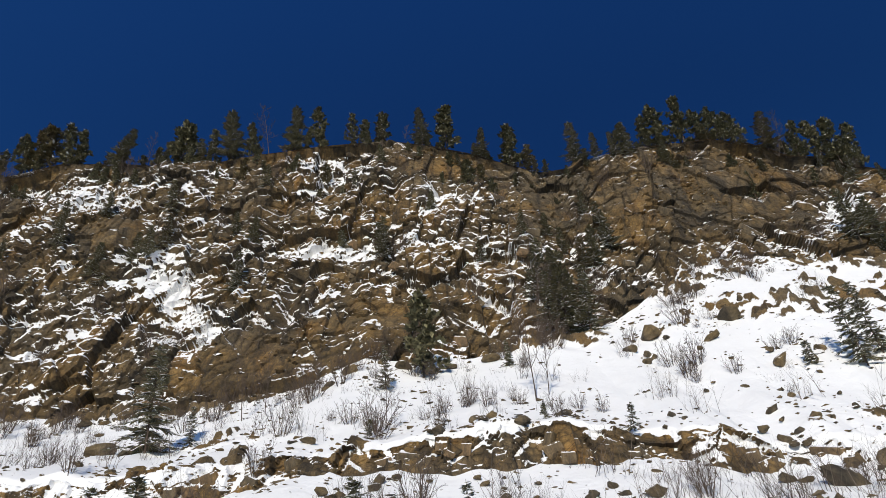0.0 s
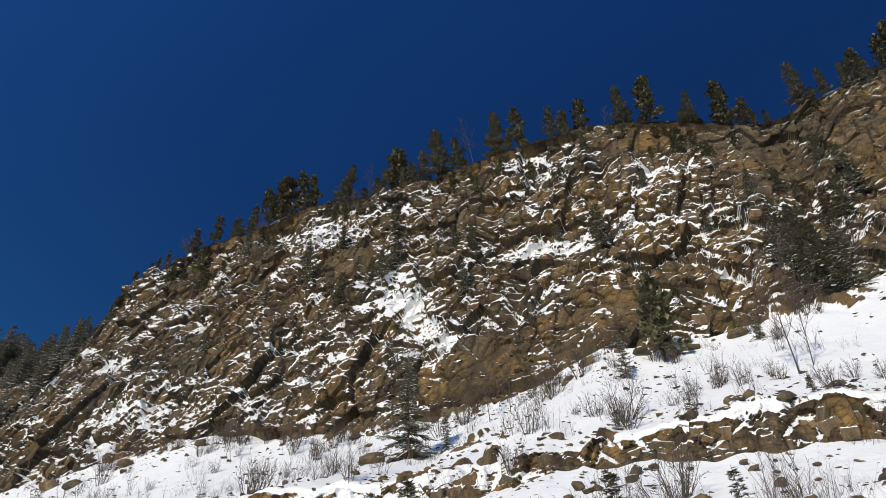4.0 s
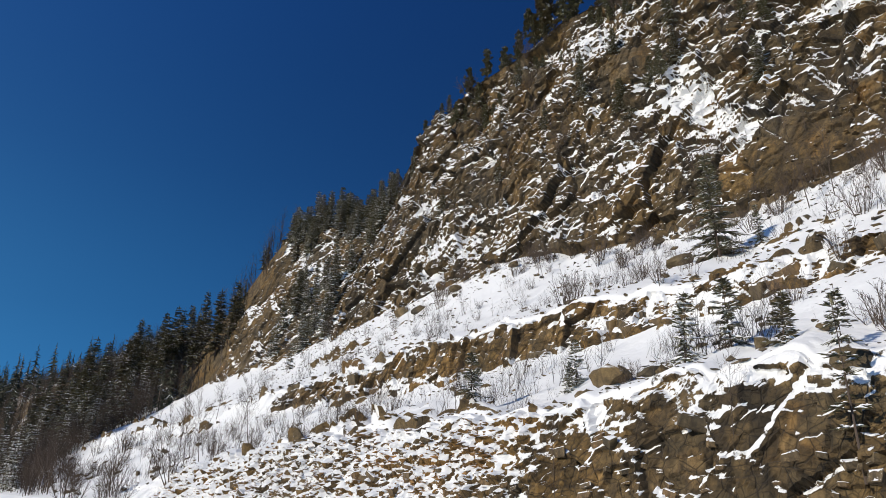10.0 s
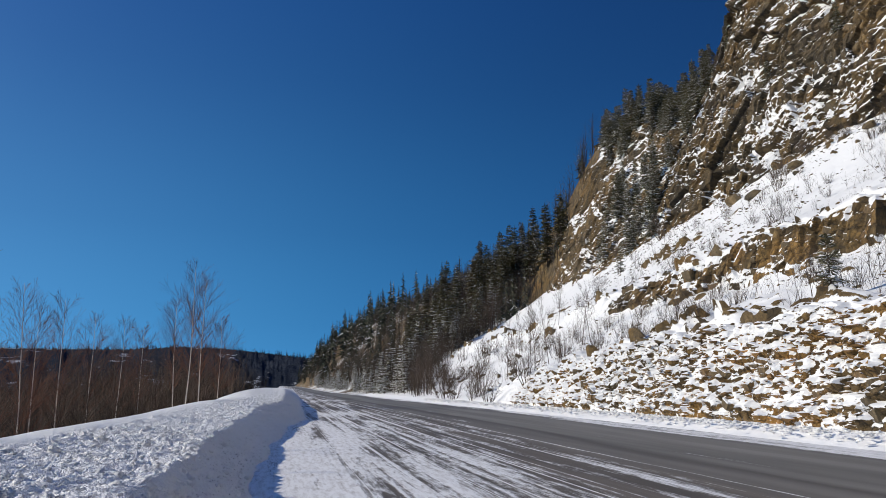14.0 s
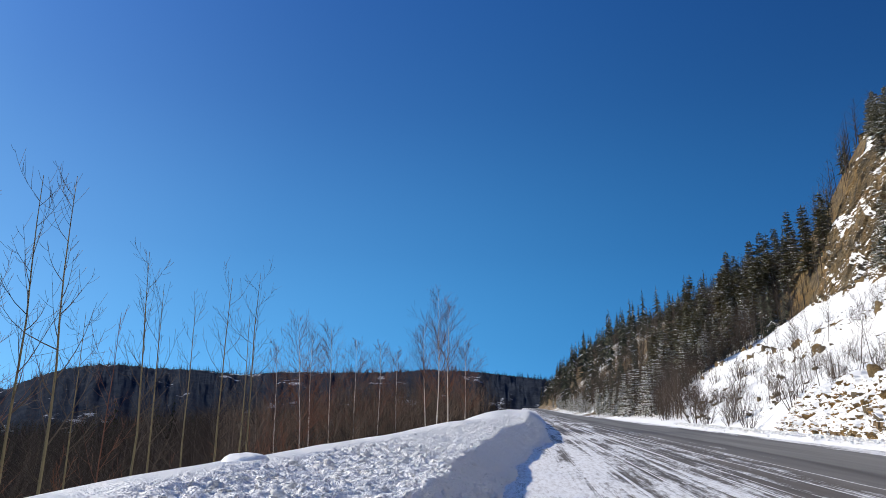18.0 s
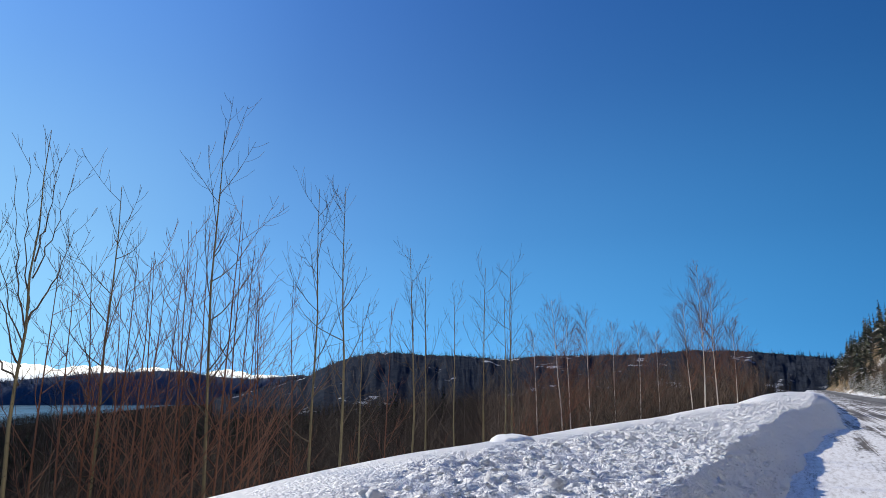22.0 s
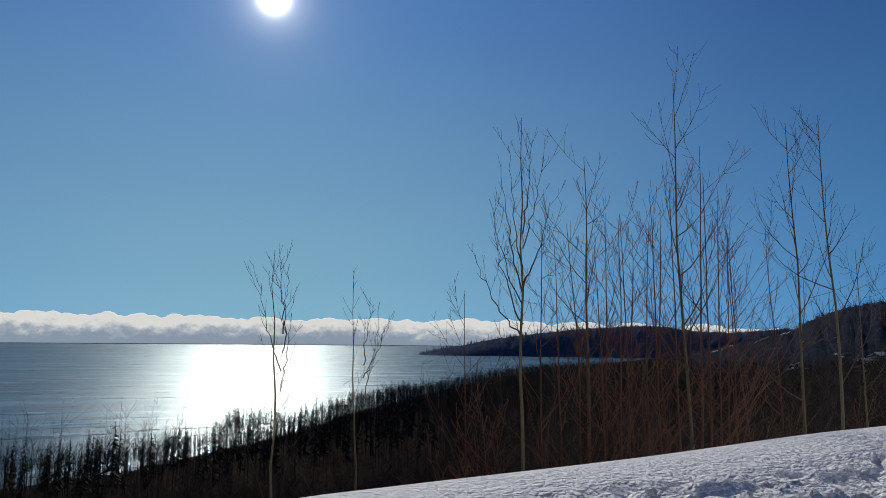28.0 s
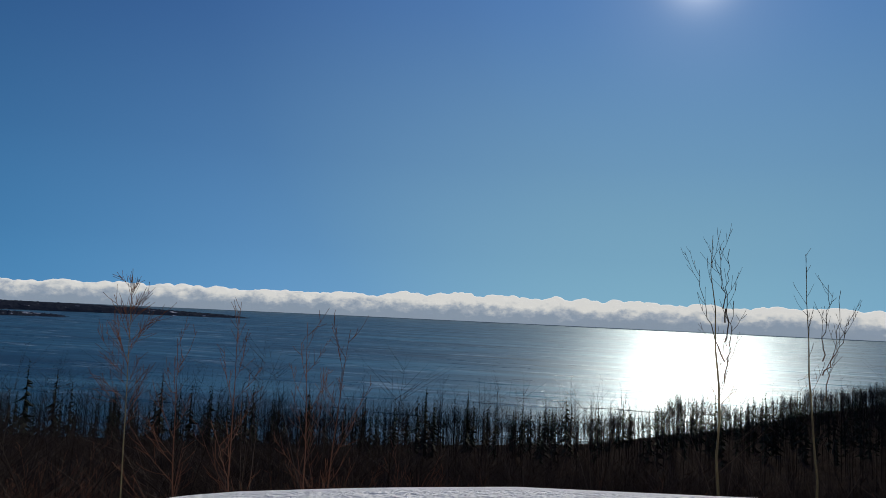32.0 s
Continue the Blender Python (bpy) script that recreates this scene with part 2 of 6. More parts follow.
def make_snow(name, grain=3.0, strength=0.4, lumps=0.0):
    k = Nodes(name)
    p = k.place()
    c = k.mix(k.noise(p, 0.5, 4), (0.88, 0.87, 0.855), (0.95, 0.94, 0.925))
    lump = k.add("ShaderNodeTexVoronoi", Vector=p, Scale=grain * 2.4)
    lump2 = k.add("ShaderNodeTexVoronoi", Vector=p, Scale=grain * 5.5)
    h = k.math("ADD", k.noise(p, grain, 6, 0.65), k.math("MULTIPLY", k.math("ADD", lump.outputs["Distance"], k.math("MULTIPLY", lump2.outputs["Distance"], 0.6)), -0.5 * lumps))
    k.bump(h, strength, 0.12)
    k.b.inputs["Subsurface Weight"].default_value = 0.0
    k.b.inputs["Specular IOR Level"].default_value = 0.25
    return k.finish(c, 0.8)


M_CLIFF = make_snowy_rock("snowy_cliff", 0.54, 0.60, (0.80, 0.755, 0.665))
M_WALL = make_snowy_rock("quarried_wall", 0.54, 0.60, (1.08, 0.97, 0.76), 1.15)
M_SNOW = make_snow("snow")
M_BANK = make_snow("ploughed_snow", 9.0, 0.6, 1.0)

# ---- land ----
def road_z(x):
    return knots(x, (-900, 5.3), (-600, 3.4), (-420, 2.2), (-290, 1.2), (-212, 0.65), (-116, 0.35), (-50, 0.15), (-31, 0.10), (-15, 0.02), (0, 0.0), (120, -0.6))


def wall_top_z(x):
    return knots(x, (-66, 0.9), (-58, 1.6), (-50, 2.7), (-40, 3.9), (-20, 4.4), (-8, 5.0), (0, 5.0), (40, 4.6))


def ledge_low_z(x):
    return knots(x, (-160, 7), (-80, 7.4), (-60, 8.6), (-36, 8.4), (-22, 9.5), (-8, 10.6), (0, 10.6), (12, 9.8), (40, 9.0))


def ledge_top_z(x):
    return knots(x, (-160, 8), (-80, 9.0), (-61, 10.2), (-48, 11.0), (-36, 12.0), (-22, 11.9), (-12, 12.2), (-3, 12.5), (3, 12.9), (9, 12.4), (14, 10.9), (40, 10.0))


def cliff_foot_y(x):
    return knots(x, (-160, 54), (-60, 52), (8, 52), (20, 57.5), (34, 58), (46, 54))


def cliff_foot_z(x):
    return knots(x, (-160, 20), (-100, 22), (-74, 24.2), (-52, 26.2), (-38, 24.2), (-24, 23.8), (-14, 25), (-8, 27.4), (0, 26), (7, 27), (10, 27.5), (14, 30), (19, 34), (24, 37), (30, 38), (36, 36.5), (46, 33), (60, 32))


def cliff_top_z(x):
    return knots(x, (-230, 36), (-163, 37), (-149, 47), (-144, 51.5), (-138, 55.5), (-127, 54), (-114, 52.6), (-105, 49), (-97, 46.5), (-92, 50.5), (-88.7, 54), (-84, 59.5), (-79.5, 61.6), (-74.5, 63.2), (-70, 64.6), (-62, 64.6), (-57, 65.2),
                 (-52, 66.4), (-44, 65.6), (-36, 64.2), (-30, 64.3), (-25, 65), (-21, 65.2), (-16.5, 65.6), (-10.7, 65.6), (-6, 65.2), (-1.8, 64), (3.2, 62.1), (8, 59.6), (12, 57.8), (15, 58.1), (19, 59.6), (24, 60.6), (30, 60.8), (34, 61.1), (39, 59.7), (43, 57.2), (46.4, 56.6), (49, 55.2), (53, 53.8), (80, 50))


xs = np.arange(-134, 68, 0.3)
xs_cliff = np.concatenate([np.arange(-134, -92, 0.3), np.arange(-92, 48, 0.145), np.arange(48, 68, 0.3)])


def section(x):
    """The hillside's bends at x, from the road's edge to the woods on top: (y, z) pairs."""
    r = road_z(x)
    zt = cliff_top_z(x)
    wob = 1.3 * fractal(x / 5.0, 0 * x + 1.7, 19, 3)
    wa = fractal(x / 3.0, 0 * x + 4.7, 29, 4)
    wb = fractal(x / 3.4, 0 * x + 8.7, 39, 4)
    wc = fractal(x / 2.6, 0 * x + 9.7, 49, 4)
    wc = wc + 0.6 * fractal(x / 0.7, 0 * x + 1.2, 79, 3)
    wa, wb = wa + 0.6 * fractal(x / 0.8, 0 * x + 2.2, 59, 3), wb + 0.7 * fractal(x / 0.7, 0 * x + 6.2, 69, 3)
    return [(14.8 + 0 * x, r), (15.5 + 0 * x, r + 0.42), (16.6 + 0 * x, r + 0.35), (18.6 + 0.5 * wc, np.maximum(wall_top_z(x) + 0.7 * wc, r + 0.7)), (30 + 0.7 * wa, ledge_low_z(x) + 0.6 * wa),
            (31 + 0.7 * wa + 0.2, ledge_top_z(x) + 0.55 * wb), (cliff_foot_y(x) + 0.5 * wob, cliff_foot_z(x) + wob), (66 + 0 * x, zt), (84 + 0 * x, zt + 2.5), (150 + 0 * x, zt + 4)]


def band(x, a, b, rows, sag=0.0):
    """A grid between bends a and b of the hillside."""
    s = section(x)
    v = np.linspace(0, 1, rows)[:, None]
    y = s[a][0] * (1 - v) + s[b][0] * v
    z = s[a][1] * (1 - v) + s[b][1] * v - sag * 4 * v * (1 - v)
    return np.stack([np.broadcast_to(x, y.shape), y, z], -1), v


def spot(x, z, px, pz, rx, rz, lean=0.0):
    dx, dz = x - px, z - pz
    c, s = math.cos(radians(lean)), math.sin(radians(lean))
    return np.exp(-(((dx * c + dz * s) / rx) ** 2 + ((-dx * s + dz * c) / rz) ** 2) ** 1.5)


def cells(p, q, seed, jitter=0.7):
    """Straight-edged cells: centre and numbers of the own cell, way to the nearest neighbour, distance to the joint between them."""
    ip, iq = np.floor(p), np.floor(q)
    d1, d2 = np.full(p.shape, 99.0), np.full(p.shape, 99.0)
    own, other = np.zeros((4,) + p.shape), np.zeros((2,) + p.shape)
    for dp in (-1, 0, 1):
        for dq in (-1, 0, 1):
            cp, cq = ip + dp, iq + dq
            kp = cp + 0.5 + jitter * (lattice(cp, cq, seed) - 0.5)
            kq = cq + 0.5 + jitter * (lattice(cp, cq, seed + 1) - 0.5)
            d = (p - kp) ** 2 + (q - kq) ** 2
            first = d < d1
            second = (d < d2) & ~first
            other = np.where(first, own[:2], np.where(second, np.stack([kp, kq]), other))
            d2 = np.where(first, d1, np.where(second, d, d2))
            own = np.where(first, np.stack([kp, kq, cp, cq]), own)
            d1 = np.where(first, d, d1)
    way_p, way_q = other[0] - own[0], other[1] - own[1]
    far = np.hypot(way_p, way_q) + 1e-6
    return own, way_p / far, way_q / far, (d2 - d1) / (2 * far)


def fractured(u, s, layers, seed, clean=0.0, more=0.0):
    """Jointed rock, u along and s up the face in metres. Every block is a plane of its own; its upper edge lies back as a shelf that
    holds snow, its other edges are open joints. Gives the relief, the snow on the shelves, a tone for each block and the joints.
    layers: length, height, dip in degrees, relief, lean, shelf width, share of edges with a shelf."""
    g, snow, tone, joint = np.zeros(u.shape), np.zeros(u.shape), np.zeros(u.shape), np.zeros(u.shape)
    for k, (lx, ls, dip, amp, tilt, shelf, share) in enumerate(layers):
        c, n = math.cos(radians(dip)), math.sin(radians(dip))
        bent = 0.035 * ls * fractal(u / (0.5 * lx), s / (0.5 * ls), seed + 90 + k, 3)
        p, q = (u * c + s * n + bent) / lx, (s * c - u * n + bent) / ls
        own, wp, wq, e = cells(p, q, seed + 11 * k)
        e = e * min(lx, ls)
        wu, ws = wp * lx * c - wq * ls * n, wp * lx * n + wq * ls * c
        up = ws / (np.hypot(wu, ws) + 1e-6)
        r = [lattice(own[2], own[3], seed + 11 * k + j) for j in (3, 4, 5, 6, 7)]
        calm = 1 - clean * (0.7 if k else 0.5)
        g = g + amp * calm * ((r[0] * 2 - 1) + tilt * ((p - own[0]) * (r[1] * 2 - 1) + (q - own[1]) * (r[2] * 2 - 1)))
        wide = shelf * (0.25 + 1.9 * r[3] ** 2) * (1 + 0.5 * fractal(u / (0.6 * lx), s / (0.6 * ls), seed + 70 + k, 3))
        has = step(0.30, 0.55, up) * (r[4] < share * (1 - 0.8 * clean) + 0.8 * more)
        ramp = has * np.clip(1 - e / np.maximum(wide, 0.02), 0, 1)
        g = g - 0.36 * wide * ramp
        snow = np.maximum(snow, has * step(1.12, 0.85, e / np.maximum(wide, 0.02)))
        crack = np.exp(-(e / (0.05 * min(lx, ls) + 0.05)) ** 2) * (1 - has) * (0.35 + 0.65 * r[2])
        g = g - 0.22 * amp * crack
        joint = np.maximum(joint, crack * (1.0, 0.95, 0.8, 0.6)[min(k, 3)])
        tone = tone + (0.5, 0.65, 0.4, 0.3)[min(k, 3)] * (r[1] * 2 - 1)
    return g, snow, tone, joint


CLIFF_LAYERS = ((7.0, 8.5, -16, 0.75, 0.8, 1.6, 0.45), (3.0, 3.9, 20, 0.42, 1.1, 0.95, 0.55), (1.9, 5.0, -5, 0.38, 0.9, 0.5, 0.35), (1.25, 1.5, -27, 0.18, 1.1, 0.42, 0.45), (0.6, 0.7, 12, 0.08, 1.1, 0.18, 0.35))
LEDGE_LAYERS = ((1.7, 3.0, -4, 0.30, 0.7, 0.35, 0.4), (0.8, 1.5, 4, 0.15, 0.8, 0.2, 0.3), (0.42, 0.5, -12, 0.06, 0.9, 0.12, 0.3))
WALL_LAYERS = ((2.0, 2.4, -3, 0.24, 0.7, 0.25, 0.5), (0.75, 0.55, -3, 0.12, 0.8, 0.14, 0.4), (0.34, 0.42, 2, 0.06, 0.9, 0.08, 0.3))
# faces that stand clean, and shelves and gullies filled with snow: x, z, half length, half width, lean, weight
CLEAN = ((31, 49, 13, 9, 0, 1), (1, 61, 10, 4, -8, 0.9), (10.5, 51, 4, 7, 0, 1), (-8.5, 32, 4.5, 6, 0, 0.8), (-19.5, 28.5, 6, 3.5, 0, 0.9), (-58, 40, 4, 5, 0, 0.5), (-38, 49, 4, 3, 0, 0.6))
FIELDS = ((-44, 58, 8, 4, -10, 0.9), (-53, 62, 5.5, 1.5, -42, 0.8), (-12.5, 45.6, 8.5, 2.4, -10, 0.85), (-6, 43.4, 3.2, 0.9, 4, 0.9), (-27.5, 37.5, 8.5, 2.1, -56, 0.85), (-33, 46, 4, 1.3, -25, 0.7), (-14, 61.6, 6.5, 2.6, 5, 0.6), (-16, 57, 5, 1.7, 5, 0.6),
          (2, 54.3, 6.5, 1.0, -12, 0.7), (1.5, 36.5, 5.4, 0.6, -49, 0.9), (1.8, 31, 2.4, 0.5, -51, 0.8), (-9, 40, 3, 0.8, 0, 0.8), (42, 44.5, 9.6, 1.7, 49, 0.9), (24, 36.5, 4.5, 2.3, 15, 0.95), (29, 34.3, 4.5, 1.2, 0, 0.9), (14, 30.3, 5, 0.6, -20, 0.8), (16, 28.7, 4, 0.5, -22, 0.8),
          (14.5, 41, 2.5, 4, 0, 0.45), (-75, 42.6, 4, 1.8, -10, 0.8), (-57.8, 35.5, 5, 1.8, -8, 0.7), (-49.8, 43, 3, 2.2, 0, 0.6), (-43, 44.4, 3.5, 1.2, 10, 0.6), (-60.8, 46.2, 2.5, 1.6, 20, 0.7), (-63.5, 59.7, 1.8, 3, 10, 0.7), (-67, 33.5, 6, 2, -5, 0.7), (-55, 31, 12, 3, -6, 0.45),
          (-36, 34, 6, 1.4, 18, 0.5), (-119, 48, 4, 1.6, 10, 0.9), (-107, 40, 2.5, 5, 25, 0.8), (-129, 50, 2.5, 1.4, 0, 0.8))


def hillside(name, label, a, b, rows, kind, **more):
    P, v = band(more.get("along", xs), a, b, rows, more.get("sag", 0.0))
    edge = np.clip(np.minimum(v, 1 - v) * rows / 3.0, 0, 1)
    x, y, z = P[..., 0], P[..., 1], P[..., 2]
    bias = np.zeros(x.shape)
    fields = {}
    if kind == "cliff":
        s = (z - 20) * 1.06
        clean, held = np.zeros(x.shape), np.zeros(x.shape)
        for px, pz, rx, rz, lean, weight in CLEAN:
            clean = np.maximum(clean, weight * spot(x, z, px, pz, rx, rz, lean))
        wx, wz = x + 0.9 * fractal(x / 3, z / 3, 301, 3), z + 0.9 * fractal(x / 3, z / 3, 305, 3)
        for px, pz, rx, rz, lean, weight in FIELDS:
            held = np.maximum(held, weight * spot(wx, wz, px, pz, rx, rz, lean))
        zone = 0.26 * fractal(x / 8, z / 6, 33, 3)
        g, shelf, tone, joint = fractured(x, s, CLIFF_LAYERS, 11, clean * (1 - held), np.clip(0.55 * held + zone, -0.3, 1))
        g = (g - 0.5) * np.clip(edge + 0.25, 0, 1) * (0.55 + 0.45 * step(-96, -80, x))
        g = g + 2.2 * fractal(x / 20, s / 34, 5, 3) * edge * step(-95, -75, x) - 0.7 * held
        # upright buttresses and the chimneys between them
        for px, wide, deep, low, high in ((-7.4, 1.1, 1.5, 46, 60), (-16.5, 0.9, 1.4, 34, 42), (-20.3, 0.9, 1.1, 50, 59), (11.5, 2.2, 1.8, 36, 62), (17.5, 1.0, 1.2, 42, 58), (-36, 1.0, 1.2, 40, 52), (-48.5, 1.2, 1.4, 36, 54), (-59, 1.1, 1.2, 46, 60), (-70, 1.3, 1.2, 40, 58), (27, 0.6, 0.7, 40, 58), (36, 0.7, 0.8, 42, 56)):
            g = g - 0.7 * deep * np.exp(-((x - px - 0.08 * (z - low)) / wide) ** 2) * step(low - 3, low + 2, z) * step(high + 3, high - 2, z)
        g = g + 0.22 * fractal(x / 1.4, s / 1.4, 17, 4)
        P[..., 1] += -0.93 * g
        P[..., 2] += 0.30 * g
        P[0, :, 1] += 1.5
        P[0, :, 2] -= 2.5
        nz = upward(P)
        bias = 0.80 * np.clip(nz, -0.2, 1) + 0.42 * shelf * (1 + 1.2 * zone) + 0.60 * held + 0.16 * fractal(x / 2.6 + z / 6, z / 2.6, 79, 3) - 0.03 - 0.20 * clean + zone - 0.16 * (1 - held) * (step(8, 14, x) + step(-93, -98, x))
        fields = dict(tone=tone, joint=joint)
    elif kind == "wall":
        s = z - road_z(x)
        loose = np.clip(step(-13, -18, x) + step(-4, 0, x), 0, 1)
        jointed, shelf, tone, joint = fractured(x, s, WALL_LAYERS, 31)
        heaped, capped = 0.5 * jointed, np.zeros(x.shape)
        for lx, ls, amp, seed in ((0.85, 0.62, 0.36, 41), (0.46, 0.36, 0.20, 61)):
            own, wp, wq, e = cells(x / lx, s / ls, seed, 0.85)
            r1, r2 = lattice(own[2], own[3], seed + 5), lattice(own[2], own[3], seed + 6)
            heaped = heaped + amp * (0.4 + 0.9 * r1) * np.sqrt(np.clip(e * 2.4, 0, 1))
            capped = np.maximum(capped, step(-0.42, -0.18, s / ls - own[1] + 0.5 * (r2 - 0.5)) * step(0.02, 0.10, e))
        bare = step(-54, -46, x + 2.5 * fractal(x / 3, s / 2, 34, 2))
        g = (jointed * (1 - loose) + heaped * loose) * np.clip(edge + 0.15, 0, 1) * (0.15 + 0.85 * bare)
        P[..., 1] -= g * 0.95
        P[..., 2] += g * 0.15
        P[0, :, 2] -= 0.5
        P[-1, :, 1] += 0.7
        zone = fractal(x / 1.9, z / 1.2, 37, 3)
        bias = 0.50 * upward(P) + (0.5 * shelf - 0.08 + 0.42 * step(-0.12, 0.2, 0.9 * zone + 1.5 * (v - 0.72))) * (1 - loose) + loose * (0.56 * capped + 0.06 + 0.22 * zone) + 0.34 * step(0.66, 0.95, v) * step(-0.3, 0.3, fractal(x / 2, v, 38, 3)) + 0.12 * step(-26, -45, x) + 0.7 * (1 - bare)
        fields = dict(tone=tone + 0.3 * loose, joint=joint * (1 - 0.6 * loose))
    elif kind == "ledge":
        s = 1.0 * z
        g, shelf, tone, joint = fractured(x, s, LEDGE_LAYERS, 71)
        g = (g + 0.5 * np.abs(fractal(x / 3.1, 0 * x + 3.3, 73, 3))) * np.clip(edge + 0.15, 0, 1) * (0.1 + 0.9 * step(-64, -58, x))
        P[..., 1] -= g * 0.95
        P[..., 2] += g * 0.2
        P[0, :, 2] -= 0.5
        P[-1, :, 1] += 0.8
        zone = fractal(x / 4, z * 0.7, 9, 3)
        bias = 0.52 * upward(P) + 0.5 * shelf + 0.6 * step(-0.12, 0.25, zone) - 0.06 + 1.1 * step(-59, -63, x) + 0.34 * step(0.78, 0.97, v) * step(-0.3, 0.3, fractal(x / 1.5, v, 58, 3))
        fields = dict(tone=tone, joint=joint)
    elif kind == "slope":
        g = 0.55 * fractal(x / 7, y / 7, more["seed"], 4) + 0.10 * fractal(x / 1.3, y / 1.3, more["seed"] + 9, 3)
        edge = np.clip(edge + 0.45, 0, 1)
        P[..., 2] += g * edge
        stony = step(0.05, 0.55, fractal(x / 9, y / 5, more["seed"] + 31, 3) + more["stony"](x, y))
        b1, k1 = blocks(x / 0.95, y / 0.8, more["seed"] + 3, 0.9)
        b2, k2 = blocks(x / 0.55, y / 0.5, more["seed"] + 13, 0.9)
        poke = np.where(k1 < 0.16 + 0.34 * stony, np.clip(b1 + 0.6, 0, 2) * 0.42, 0) + np.where(k2 < 0.10 + 0.3 * stony, np.clip(b2 + 0.4, 0, 2) * 0.24, 0)
        poke = poke * np.clip(stony * 1.2, 0, 1) * edge
        P[..., 2] += poke
        P[..., 1] -= poke * 0.5
        P[0, :, 1] += 0.35
        P[0, :, 2] -= 1.2
        bias = 0.98 - 0.85 * np.clip(poke * 4, 0, 1) * step(0.97, 0.75, upward(P))
    elif kind == "verge":
        P[..., 2] += 0.10 * fractal(x / 0.8, y / 0.5, 3, 3) * edge
        bias = 1.0 + 0 * x
    elif kind == "top":
        P[..., 2] += 1.6 * fractal(x / 12, y / 12, 14, 4) * edge
        bias = 0.40 + 0.25 * fractal(x / 5, y / 5, 44, 3) + 0.2 * step(75, 90, y)
    ob = new(name, sheet_mesh(name, P, more.get("material", M_CLIFF), kind in ("slope", "verge", "top"), snow=bias, **fields))
    return tagged(ob, label, more.get("category", "rock face"), kind="structure"), P


verge, _ = hillside("verge", "ploughed snow strip along the foot of the rock", 0, 2, 8, "verge", material=M_SNOW, category="snow bank")
rock_wall, WALL = hillside("rock_wall", "low blasted brown rock wall with snow on its ledges", 2, 3, 56, "wall", material=M_WALL, along=np.concatenate([np.arange(-134, -62, 0.5), np.arange(-62, 8, 0.09), np.arange(8, 68, 0.5)]))
lower_slope, LOWER = hillside("lower_slope", "white snow slope above the low rock wall", 3, 4, 60, "slope", seed=4, sag=0.5, stony=lambda x, y: (0.50 * step(22.5, 18.8, y) + 0.2) * step(-54, -44, x) - 0.2 + 0.25 * step(28, 30, y) - 0.16, category="snow slope")
rock_ledge, LEDGE = hillside("rock_ledge", "brown rock step across the snow slope", 4, 5, 40, "ledge", material=M_WALL, along=np.concatenate([np.arange(-134, -64, 0.5), np.arange(-64, 30, 0.10), np.arange(30, 68, 0.5)]))
upper_slope, UPPER = hillside("upper_slope", "white snow slope at the foot of the cliff", 5, 6, 84, "slope", seed=24, sag=0.9, stony=lambda x, y: 0.5 * step(34.5, 31, y) + 0.12 * step(-40, -60, x) + 0.35 * step(14, 24, x) + 0.55 * step(-3.5, -0.5, y - cliff_foot_y(x)) + 0.5 * step(12, 18, x) * step(45, 50, y) - 0.3, category="snow slope")
cliff, CLIFF = hillside("cliff", "tall brown fractured cliff with snow on its ledges", 6, 7, 300, "cliff", along=xs_cliff, category="cliff")
cliff_top, TOP = hillside("cliff_top", "snowy wooded ground on top of the cliff", 7, 9, 20, "top", category="ground")


